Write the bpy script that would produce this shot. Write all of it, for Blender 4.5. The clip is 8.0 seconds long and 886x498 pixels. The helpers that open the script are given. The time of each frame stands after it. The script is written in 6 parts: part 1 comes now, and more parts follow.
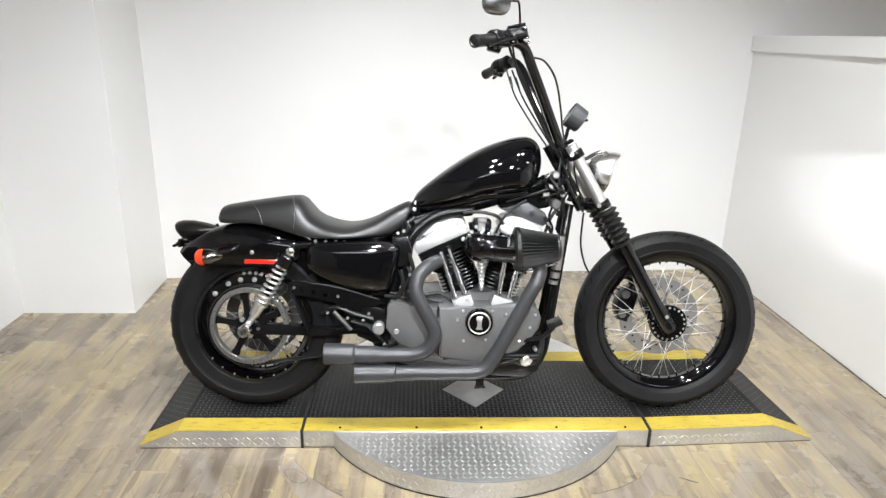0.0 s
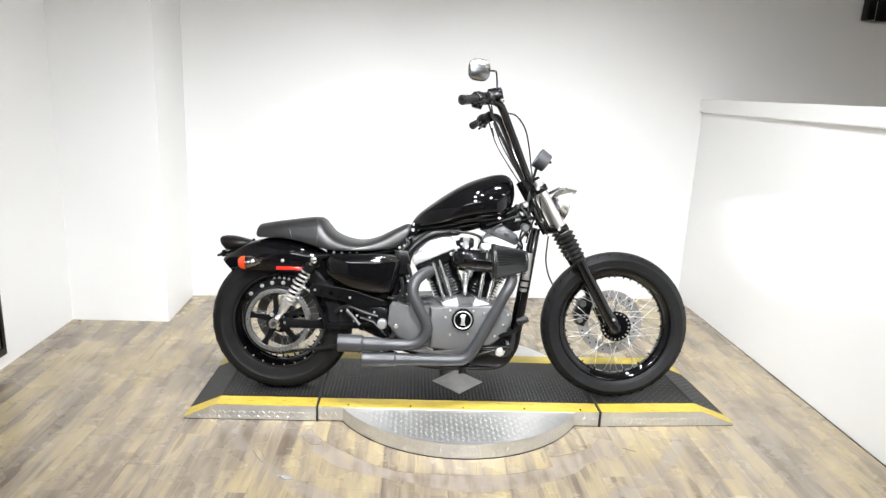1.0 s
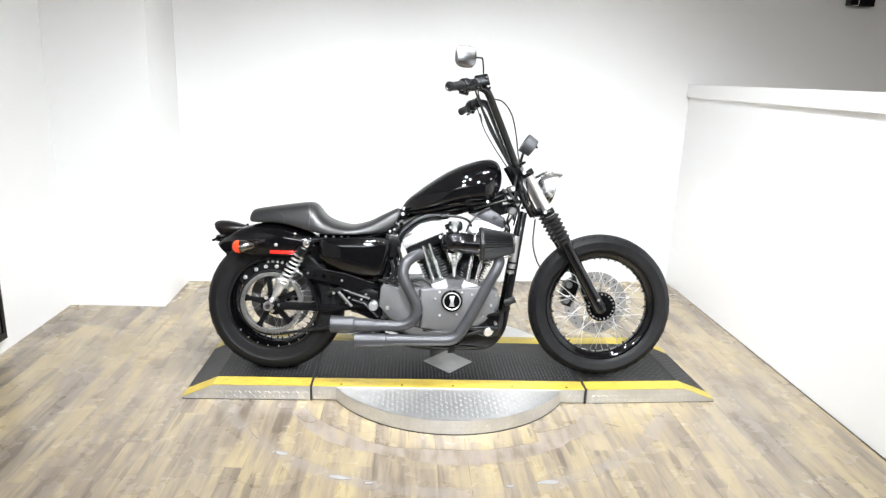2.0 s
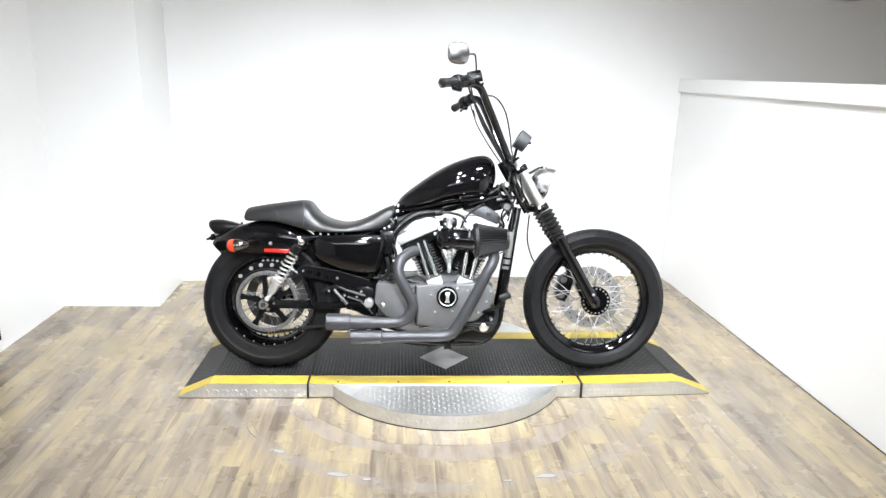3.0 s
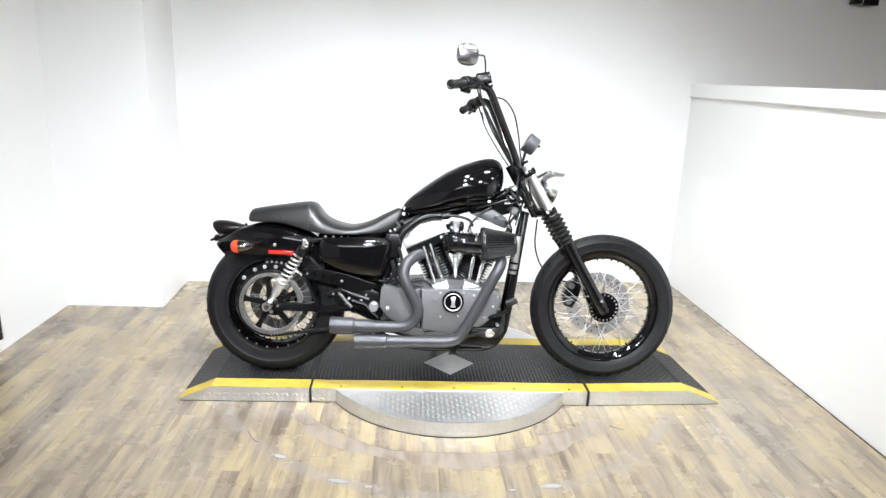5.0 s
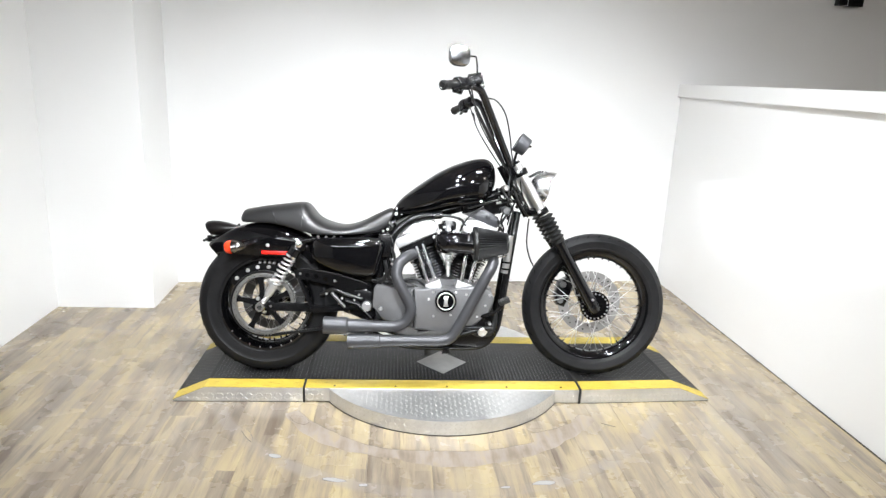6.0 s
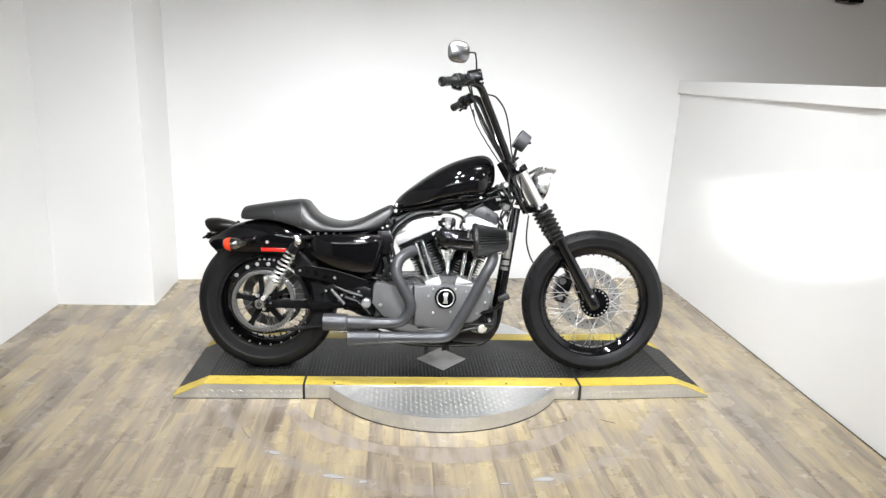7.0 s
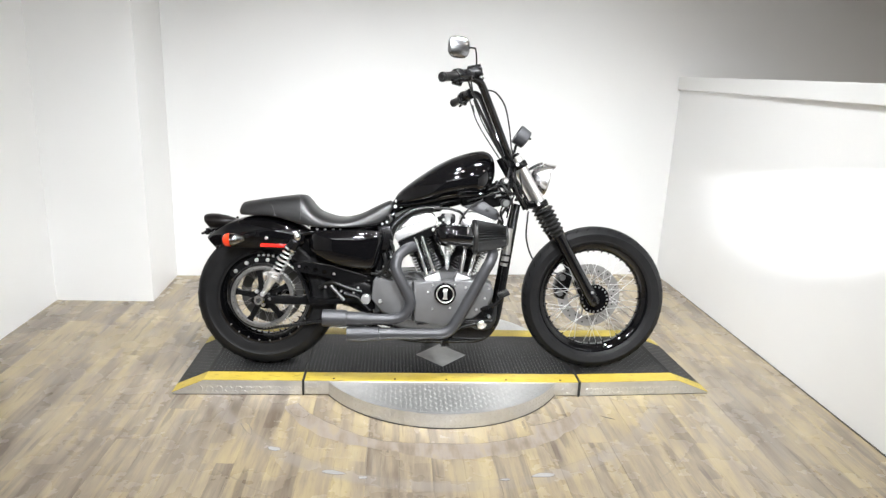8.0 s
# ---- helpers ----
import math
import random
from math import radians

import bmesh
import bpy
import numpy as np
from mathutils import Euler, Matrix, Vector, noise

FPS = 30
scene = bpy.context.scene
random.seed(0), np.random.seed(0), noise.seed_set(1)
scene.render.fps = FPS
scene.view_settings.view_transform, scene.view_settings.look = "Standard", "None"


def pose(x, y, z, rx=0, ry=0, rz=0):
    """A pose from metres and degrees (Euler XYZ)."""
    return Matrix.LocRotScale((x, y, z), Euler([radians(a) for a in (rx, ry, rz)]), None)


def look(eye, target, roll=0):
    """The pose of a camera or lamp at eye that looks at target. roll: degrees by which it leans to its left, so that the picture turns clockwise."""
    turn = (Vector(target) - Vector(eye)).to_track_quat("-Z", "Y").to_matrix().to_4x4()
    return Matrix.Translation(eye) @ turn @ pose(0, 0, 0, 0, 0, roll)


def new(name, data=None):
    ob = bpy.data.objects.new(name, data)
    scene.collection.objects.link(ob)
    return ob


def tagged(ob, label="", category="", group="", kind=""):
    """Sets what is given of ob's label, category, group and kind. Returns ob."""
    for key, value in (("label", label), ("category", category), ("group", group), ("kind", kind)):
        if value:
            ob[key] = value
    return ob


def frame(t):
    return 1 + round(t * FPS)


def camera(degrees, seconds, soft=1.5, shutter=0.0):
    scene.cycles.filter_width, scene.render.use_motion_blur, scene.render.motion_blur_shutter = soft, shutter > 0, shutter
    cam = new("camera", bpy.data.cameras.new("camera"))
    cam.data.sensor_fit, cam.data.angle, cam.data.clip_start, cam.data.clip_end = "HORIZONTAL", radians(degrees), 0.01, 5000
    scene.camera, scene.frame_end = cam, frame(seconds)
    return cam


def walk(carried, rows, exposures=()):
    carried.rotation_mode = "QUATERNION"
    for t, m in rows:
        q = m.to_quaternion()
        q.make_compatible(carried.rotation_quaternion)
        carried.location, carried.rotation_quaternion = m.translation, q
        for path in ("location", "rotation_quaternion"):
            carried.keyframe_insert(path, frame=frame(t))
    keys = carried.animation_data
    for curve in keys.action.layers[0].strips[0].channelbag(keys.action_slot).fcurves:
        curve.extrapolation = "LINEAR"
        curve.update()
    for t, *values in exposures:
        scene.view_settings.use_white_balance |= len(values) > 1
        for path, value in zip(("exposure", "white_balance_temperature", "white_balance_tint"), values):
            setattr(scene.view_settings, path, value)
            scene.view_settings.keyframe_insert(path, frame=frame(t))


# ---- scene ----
cam = camera(68.1, 8.0, soft=1.4)
PATH = [
    (0, (-0.214, -2.429, 1.405), (-0.127, -0.531, 0.78), 1.4),
    (0.2, (-0.223, -2.59, 1.369), (-0.097, -0.673, 0.813), 1.3),
    (0.3, (-0.221, -2.659, 1.381), (-0.083, -0.744, 0.821), 2.1),
    (0.5, (-0.259, -2.805, 1.396), (-0.126, -0.881, 0.864), 2.4),
    (0.7, (-0.244, -2.9, 1.418), (-0.122, -0.967, 0.919), 1.4),
    (0.8, (-0.243, -2.947, 1.42), (-0.123, -1.011, 0.931), 1.8),
    (1, (-0.231, -3.031, 1.425), (-0.127, -1.091, 0.95), 2.7),
    (1.3, (-0.193, -3.095, 1.429), (-0.091, -1.162, 0.927), 2.6),
    (1.5, (-0.205, -3.128, 1.432), (-0.089, -1.193, 0.94), 2.7),
    (1.7, (-0.205, -3.121, 1.430), (-0.090, -1.188, 0.930), 2.5),
    (2.8, (-0.204, -3.104, 1.429), (-0.072, -1.179, 0.904), 2.0),
    (3, (-0.212, -3.116, 1.429), (-0.074, -1.19, 0.907), 1.9),
    (3.5, (-0.213, -3.103, 1.426), (-0.082, -1.178, 0.903), 2.3),
    (4, (-0.216, -3.091, 1.42), (-0.077, -1.165, 0.898), 2.5),
    (4.5, (-0.221, -3.091, 1.424), (-0.095, -1.16, 0.918), 2.2),
    (4.7, (-0.213, -3.075, 1.418), (-0.097, -1.145, 0.906), 2.5),
    (5.8, (-0.208, -3.081, 1.423), (-0.063, -1.153, 0.912), 2.5),
    (6, (-0.223, -3.092, 1.422), (-0.073, -1.164, 0.911), 2.5),
    (6.5, (-0.221, -3.092, 1.419), (-0.075, -1.166, 0.901), 2.5),
    (7, (-0.218, -3.092, 1.418), (-0.07, -1.166, 0.9), 2.4),
    (7.5, (-0.222, -3.088, 1.417), (-0.067, -1.163, 0.895), 2.5),
    (8, (-0.223, -3.087, 1.414), (-0.07, -1.164, 0.886), 2.5),
]
walk(cam, [(t, look(eye, target, roll)) for t, eye, target, roll in PATH],
     [(0, -0.15, 6500, 10), (1, 0.14, 6450, 10), (1.5, 0.26, 6400, 10), (3, 0.33, 6250, 10), (4, 0.34, 6250, 10), (4.5, 0.3, 6250, 10), (6, 0.18, 6350, 10), (6.5, 0.07, 6400, 10), (8, 0.0, 6450, 10)])

# ---- light ----
world = bpy.data.worlds.new("world")
scene.world = world
world.use_nodes = True
world.node_tree.nodes["Background"].inputs[0].default_value = (0.9, 0.95, 1.0, 1)
world.node_tree.nodes["Background"].inputs[1].default_value = 0.1


# ---- materials ----
class Mat:
    """A small wrapper round a node material."""

    def __init__(self, name, color=(0.5, 0.5, 0.5), rough=0.5, metal=0.0, coat=0.0, spec=0.5):
        self.m = bpy.data.materials.new(name)
        self.m.use_nodes = True
        self.t = self.m.node_tree
        self.b = self.t.nodes["Principled BSDF"]
        self.b.inputs["Base Color"].default_value = (*color, 1)
        self.b.inputs["Roughness"].default_value = rough
        self.b.inputs["Metallic"].default_value = metal
        self.b.inputs["Coat Weight"].default_value = coat
        self.b.inputs["Coat Roughness"].default_value = 0.03
        self.b.inputs["Specular IOR Level"].default_value = spec
        self.color = color

    def node(self, kind, **values):
        n = self.t.nodes.new(kind)
        for k, v in values.items():
            n.inputs[k.replace("_", " ")].default_value = v
        return n

    def link(self, a, b):
        self.t.links.new(a, b)

    def place(self, scale=(1, 1, 1), world_space=True):
        m = self.node("ShaderNodeMapping")
        m.inputs["Scale"].default_value = scale
        if world_space:
            self.link(self.node("ShaderNodeNewGeometry").outputs["Position"], m.inputs["Vector"])
        else:
            self.link(self.node("ShaderNodeTexCoord").outputs["Object"], m.inputs["Vector"])
        return m.outputs["Vector"]

    def noise(self, vec, scale, detail=4.0, rough=0.55):
        n = self.node("ShaderNodeTexNoise", Scale=scale, Detail=detail, Roughness=rough)
        self.link(vec, n.inputs["Vector"])
        return n.outputs["Fac"]

    def ramp(self, fac, stops):
        r = self.node("ShaderNodeValToRGB")
        e = r.color_ramp.elements
        while len(e) < len(stops):
            e.new(0.5)
        for el, (p, c) in zip(e, stops):
            el.position = p
            el.color = (*c, 1) if len(c) == 3 else c
        self.link(fac, r.inputs["Fac"])
        return r.outputs["Color"]

    def mix(self, fac, a, b, kind="MIX"):
        n = self.node("ShaderNodeMix")
        n.data_type, n.blend_type = "RGBA", kind
        for sock, v in ((n.inputs[0], fac), (n.inputs[6], a), (n.inputs[7], b)):
            if isinstance(v, (int, float)):
                sock.default_value = v
            elif isinstance(v, tuple):
                sock.default_value = (*v, 1)
            else:
                self.link(v, sock)
        return n.outputs[2]

    def math(self, op, a, b=None):
        n = self.node("ShaderNodeMath")
        n.operation = op
        for sock, v in zip(n.inputs, (a, b)):
            if v is None:
                continue
            if isinstance(v, (int, float)):
                sock.default_value = v
            else:
                self.link(v, sock)
        return n.outputs[0]

    def bump(self, height, strength=0.2, distance=0.002):
        n = self.node("ShaderNodeBump", Strength=strength, Distance=distance)
        self.link(height, n.inputs["Height"])
        self.link(n.outputs[0], self.b.inputs["Normal"])

    def base(self, color):
        self.link(color, self.b.inputs["Base Color"])

    def roughness(self, fac, lo, hi):
        n = self.node("ShaderNodeMapRange")
        n.inputs["To Min"].default_value, n.inputs["To Max"].default_value = lo, hi
        self.link(fac, n.inputs["Value"])
        self.link(n.outputs[0], self.b.inputs["Roughness"])


def worn(name, color, rough, metal=0.0, coat=0.0, vary=0.12, scale=30, bump=0.0, rough_span=0.12, grain=(1, 1, 1), spec=0.5):
    """A surface with colour and gloss that vary at two scales."""
    m = Mat(name, color, rough, metal, coat, spec)
    v = m.place(grain, world_space=False)
    big, fine = m.noise(v, scale * 0.15, 3), m.noise(v, scale, 6, 0.65)
    both = m.math("MULTIPLY", big, 0.5)
    both = m.math("ADD", both, m.math("MULTIPLY", fine, 0.5))
    lo = tuple(c * (1 - vary) for c in color)
    hi = tuple(min(1, c * (1 + vary)) for c in color)
    m.base(m.ramp(both, [(0.3, lo), (0.7, hi)]))
    m.roughness(both, max(0.02, rough - rough_span), rough + rough_span)
    if bump:
        m.bump(fine, bump, 0.001)
    return m


def wall_paint():
    m = Mat("white_wall_paint", (0.8, 0.8, 0.79), 0.45)
    v = m.place((1, 1, 1))
    big, fine = m.noise(v, 0.9, 3), m.noise(v, 60, 4)
    m.base(m.ramp(big, [(0.3, (0.785, 0.782, 0.775)), (0.7, (0.82, 0.82, 0.815))]))
    m.roughness(big, 0.35, 0.5)
    m.bump(fine, 0.06, 0.002)
    return m


def floor_wood():
    """Vinyl planks printed with short strips of tan and grey timber, scuffed in rings round the turntable."""
    m = Mat("reclaimed_wood_vinyl", (0.4, 0.3, 0.2), 0.35)
    geo = m.node("ShaderNodeNewGeometry")
    warp = m.node("ShaderNodeVectorMath")
    warp.operation = "MULTIPLY_ADD"
    wob = m.node("ShaderNodeTexNoise", Scale=5.0, Detail=3.0)
    m.link(geo.outputs["Position"], wob.inputs["Vector"])
    m.link(wob.outputs["Color"], warp.inputs[0])
    warp.inputs[1].default_value = (0.014, 0.05, 0.0)
    m.link(geo.outputs["Position"], warp.inputs[2])
    one, isle = m.node("ShaderNodeObjectInfo").outputs["Random"], geo.outputs["Random Per Island"]
    seed = m.math("FRACT", m.math("ADD", m.math("MULTIPLY", one, 7.31), m.math("MULTIPLY", isle, 3.17)))
    shift = m.node("ShaderNodeVectorMath")
    shift.operation = "MULTIPLY_ADD"
    whirl = m.node("ShaderNodeCombineXYZ")
    for k, f in enumerate((17.0, 29.0, 11.0)):
        m.link(m.math("MULTIPLY", seed, f), whirl.inputs[k])
    m.link(whirl.outputs[0], shift.inputs[0])
    shift.inputs[1].default_value = (1, 1, 1)
    m.link(warp.outputs[0], shift.inputs[2])

    def streak(scale, along, detail=6.0, rough=0.62):
        mp = m.node("ShaderNodeMapping")
        mp.inputs["Scale"].default_value = (1.0, along, 1.0)
        m.link(shift.outputs[0], mp.inputs[0])
        return m.noise(mp.outputs[0], scale, detail, rough)

    def span(value, lo, hi):
        return m.math("MINIMUM", m.math("MAXIMUM", m.math("DIVIDE", m.math("SUBTRACT", value, lo), hi - lo), 0.0), 1.0)

    flame, strip, grain, fine = streak(12, 0.13, 5, 0.55), streak(28, 0.11, 4, 0.55), streak(60, 0.08, 5, 0.65), streak(150, 0.08, 4, 0.65)
    cloud = m.noise(m.place((1.0, 0.6, 1)), 1.6, 4, 0.6)
    tone = m.math("ADD", 0.48, m.math("MULTIPLY", m.math("SUBTRACT", seed, 0.5), 0.14))
    lane = m.node("ShaderNodeSeparateXYZ")
    m.link(warp.outputs[0], lane.inputs[0])
    column = m.math("FLOOR", m.math("DIVIDE", lane.outputs[0], 0.06))
    dice = m.node("ShaderNodeTexWhiteNoise")
    dice.noise_dimensions = "1D"
    m.link(column, dice.inputs["W"])
    place_on = m.math("FLOOR", m.math("ADD", m.math("DIVIDE", lane.outputs[1], 0.55), m.math("MULTIPLY", dice.outputs["Value"], 9.0)))
    cell = m.node("ShaderNodeCombineXYZ")
    m.link(column, cell.inputs[0])
    m.link(place_on, cell.inputs[1])
    slat = m.node("ShaderNodeTexWhiteNoise")
    slat.noise_dimensions = "2D"
    m.link(cell.outputs[0], slat.inputs["Vector"])
    for part_of, weight in ((flame, 0.66), (strip, 0.5), (grain, 0.36), (cloud, 0.6), (slat.outputs["Value"], 0.2)):
        tone = m.math("ADD", tone, m.math("MULTIPLY", m.math("SUBTRACT", part_of, 0.5), weight))
    wood = m.ramp(tone, [(0.2, (0.135, 0.105, 0.077)), (0.34, (0.213, 0.173, 0.128)), (0.45, (0.284, 0.232, 0.167)), (0.53, (0.355, 0.287, 0.183)), (0.7, (0.43, 0.35, 0.204))])
    hue = m.noise(m.place((1.0, 0.5, 1)), 2.1, 4)
    grey = m.math("MULTIPLY", span(hue, 0.47, 0.66), m.math("MULTIPLY", span(strip, 0.4, 0.6), 0.6))
    wood = m.mix(grey, wood, (0.268, 0.242, 0.212))
    wood = m.mix(m.math("MULTIPLY", span(fine, 0.54, 0.7), 0.35), wood, (0.14, 0.108, 0.084))
    crack = m.math("MULTIPLY", span(streak(26, 0.1, 3, 0.5), 0.62, 0.68), 0.55)
    wood = m.mix(crack, wood, (0.11, 0.085, 0.07))
    spot = m.noise(m.place((1, 0.7, 1)), 24, 2)
    wood = m.mix(m.math("MULTIPLY", span(spot, 0.71, 0.76), 0.7), wood, (0.07, 0.05, 0.04))
    gsep = m.node("ShaderNodeSeparateXYZ")
    m.link(geo.outputs["Position"], gsep.inputs[0])
    dx = m.math("SUBTRACT", gsep.outputs[0], 0.01)
    dy = m.math("ADD", gsep.outputs[1], 0.02)
    r = m.math("SQRT", m.math("ADD", m.math("MULTIPLY", dx, dx), m.math("MULTIPLY", dy, dy)))
    rn = m.math("ADD", r, m.math("MULTIPLY", m.math("SUBTRACT", m.noise(m.place(), 9, 4), 0.5), 0.03))
    patch = m.math("MINIMUM", m.math("MAXIMUM", m.math("MULTIPLY", m.math("SUBTRACT", m.noise(m.place(), 6, 4), 0.3), 4.0), 0.0), 1.0)
    for rad, wide, amount, tint in ((1.075, 0.038, 0.55, (0.29, 0.255, 0.225)), (1.045, 0.003, 0.3, (0.16, 0.13, 0.11)), (1.28, 0.004, 0.4, (0.17, 0.14, 0.12))):
        ring = m.math("SUBTRACT", 1.0, m.math("DIVIDE", m.math("ABSOLUTE", m.math("SUBTRACT", rn, rad)), wide))
        ring = m.math("MULTIPLY", m.math("MINIMUM", m.math("MAXIMUM", ring, 0.0), 0.5), 2.0)
        ring = m.math("MULTIPLY", m.math("MULTIPLY", ring, amount), patch)
        wood = m.mix(ring, wood, tint)
    m.base(wood)
    m.b.inputs["Specular IOR Level"].default_value = 0.6
    m.roughness(m.noise(m.place(), 6, 4), 0.2, 0.34)
    m.bump(fine, 0.12, 0.001)
    return m


def yellow_tape():
    """Yellow tape with black scuffs rubbed into it, most along its edges."""
    m = Mat("yellow_edge_tape", (0.6, 0.44, 0.04), 0.45)
    v = m.place((1, 1, 1), world_space=False)
    big, fine = m.noise(v, 6, 3), m.noise(v, 45, 6, 0.65)
    tone = m.ramp(big, [(0.3, (0.44, 0.325, 0.045)), (0.7, (0.57, 0.435, 0.066))])
    scuff = m.noise(m.place((0.35, 1.6, 1), world_space=False), 55, 5, 0.7)
    worn_off = m.math("MULTIPLY", m.math("SUBTRACT", scuff, 0.55), 7.0)
    worn_off = m.math("MINIMUM", m.math("MAXIMUM", m.math("MULTIPLY", worn_off, m.math("MULTIPLY", big, 1.3)), 0.0), 0.75)
    m.base(m.mix(worn_off, tone, (0.07, 0.055, 0.02)))
    m.roughness(fine, 0.38, 0.6)
    m.bump(fine, 0.1, 0.001)
    return m


WALL = wall_paint()
FLOOR = floor_wood()
TRIM = worn("white_trim_gloss", (0.8, 0.8, 0.8), 0.3, vary=0.03, scale=8)
# kept dark to hold down reflections in the black paint
DARKWALL = worn("unseen_dark_wall", (0.11, 0.107, 0.105), 0.6, vary=0.1, scale=3)
CEIL = worn("ceiling_warm_grey", (0.3, 0.265, 0.235), 0.8, vary=0.05, scale=4)
STEEL = worn("aluminium_tread_plate", (0.66, 0.66, 0.655), 0.38, 0.85, vary=0.18, scale=18, rough_span=0.14)
DULLPLATE = worn("dulled_aluminium", (0.36, 0.36, 0.355), 0.55, 0.6, vary=0.3, scale=16, rough_span=0.1)
LUG = worn("bright_worn_lugs", (0.62, 0.615, 0.6), 0.5, 0.8, vary=0.15, scale=30)
BLACKTOP = worn("black_grip_coating", (0.0085, 0.0085, 0.009), 0.46, vary=0.55, scale=14, bump=0.4, rough_span=0.16, spec=0.2)
# much paler than the panel: the lugs' glints are put into this colour
GRIPLUG = worn("glinting_black_lugs", (0.06, 0.06, 0.061), 0.36, vary=0.5, scale=12, spec=0.5)
YELLOW = yellow_tape()
GAP = worn("dark_gap_fill", (0.015, 0.015, 0.015), 0.7, vary=0.2)
PAINT = Mat("gloss_black_paint", (0.0025, 0.0025, 0.003), 0.045, 0, 0.0, 0.55)
SATIN = worn("satin_black_steel", (0.004, 0.004, 0.0045), 0.24, vary=0.3, scale=40, spec=0.3)
TYRE = worn("tyre_rubber", (0.011, 0.011, 0.0117), 0.46, vary=0.4, scale=22, bump=0.1, spec=0.18)
LEATHER = worn("black_vinyl_seat", (0.009, 0.009, 0.0096), 0.39, vary=0.2, scale=160, bump=0.15, rough_span=0.05, spec=0.72)
WELT = worn("grey_seat_welt", (0.05, 0.05, 0.052), 0.4, vary=0.2, scale=60)
HEADCHROME = worn("satin_chrome_shell", (0.9, 0.9, 0.91), 0.27, 1.0, vary=0.05, scale=14, rough_span=0.06)
SPRING = worn("bright_chrome_wire", (0.95, 0.95, 0.95), 0.3, 0.9, vary=0.04, scale=30, rough_span=0.05)
MIRRORSHELL = worn("brushed_mirror_shell", (0.4, 0.405, 0.42), 0.24, 1.0, vary=0.06, scale=14, rough_span=0.05)
GROOVE = Mat("tyre_groove_shade", (0.003, 0.003, 0.003), 0.8, 0, 0, 0.05)
CHROME = worn("chrome", (0.86, 0.86, 0.87), 0.14, 1.0, vary=0.04, scale=12, rough_span=0.05)
SILVER = worn("polished_aluminium", (0.8, 0.8, 0.8), 0.4, 1.0, vary=0.08, scale=20, rough_span=0.1)
ROCKER = worn("satin_cast_alloy", (0.62, 0.62, 0.625), 0.52, 0.8, vary=0.1, scale=24, rough_span=0.1)
ALLOY = worn("silver_painted_alloy", (0.5, 0.5, 0.5), 0.36, 0.7, vary=0.08, scale=30)
SPOKE = worn("bright_steel_wire", (0.92, 0.92, 0.92), 0.42, 0.85, vary=0.05, scale=30)
DISC = worn("brake_disc_steel", (0.4, 0.39, 0.38), 0.4, 0.85, vary=0.12, scale=30)
GREYCASE = worn("grey_powder_coat", (0.15, 0.15, 0.153), 0.42, 0.3, vary=0.12, scale=35, bump=0.06)
PIPE = worn("matt_grey_exhaust_coat", (0.06, 0.061, 0.066), 0.38, 0.4, vary=0.14, scale=20)
RUBBER = worn("black_rubber", (0.008, 0.008, 0.008), 0.36, vary=0.2, scale=30, spec=0.4)
FILTER = worn("pleated_filter_cloth", (0.016, 0.016, 0.0165), 0.55, vary=0.3, scale=60)
REDLENS = Mat("red_reflector", (0.75, 0.02, 0.012), 0.18, 0, 0.5)
AMBER = Mat("amber_lens", (0.85, 0.05, 0.012), 0.15, 0, 0.6)
SMOKE = Mat("smoked_lens", (0.006, 0.005, 0.005), 0.3, 0, 0.0, 0.3)
GLASS = Mat("headlight_glass", (0.95, 0.97, 1.0), 0.03)
GLASS.b.inputs["Transmission Weight"].default_value = 1.0
MIRROR = Mat("mirror_glass", (0.85, 0.87, 0.9), 0.02, 1.0)
RIMALLOY = worn("satin_pulley_rim", (0.24, 0.237, 0.233), 0.38, 0.8, vary=0.15, scale=40)
DARKCHROME = worn("dark_chrome", (0.16, 0.155, 0.15), 0.12, 1.0, vary=0.1, scale=20, rough_span=0.04)
PULLEY = worn("dull_grey_pulley_alloy", (0.15, 0.15, 0.15), 0.4, 0.7, vary=0.15, scale=40)
BOARD = worn("dark_brown_board", (0.035, 0.022, 0.018), 0.4, vary=0.3, scale=12)
BULB = Mat("lamp_glow", (1, 1, 1), 0.5)
BULB.b.inputs["Emission Color"].default_value = (1, 0.96, 0.9, 1)
BULB.b.inputs["Emission Strength"].default_value = 12.0


TUBE = Mat("fill_strip_tube", (1, 1, 1), 0.5)
TUBE.b.inputs["Emission Color"].default_value = (0.96, 0.98, 1.0, 1)
TUBE.b.inputs["Emission Strength"].default_value = 9.0


# ---- mesh helpers ----
def part(name, bm, mat, parent=None, label="", angle=35, smooth=True):
    """Links a bmesh as one mesh object under a thing or a part."""
    bmesh.ops.recalc_face_normals(bm, faces=bm.faces)
    me = bpy.data.meshes.new(name)
    bm.to_mesh(me)
    bm.free()
    me.materials.append(mat.m)
    if smooth:
        me.shade_smooth()
        me.set_sharp_from_angle(angle=radians(angle))
    ob = new(name, me)
    ob.parent = parent
    if label:
        ob["label"] = label
    return ob


def empty(name, m=None, **tags):
    ob = new(name)
    ob.empty_display_size = 0.05
    if m is not None:
        ob.matrix_basis = m
    return tagged(ob, **tags)


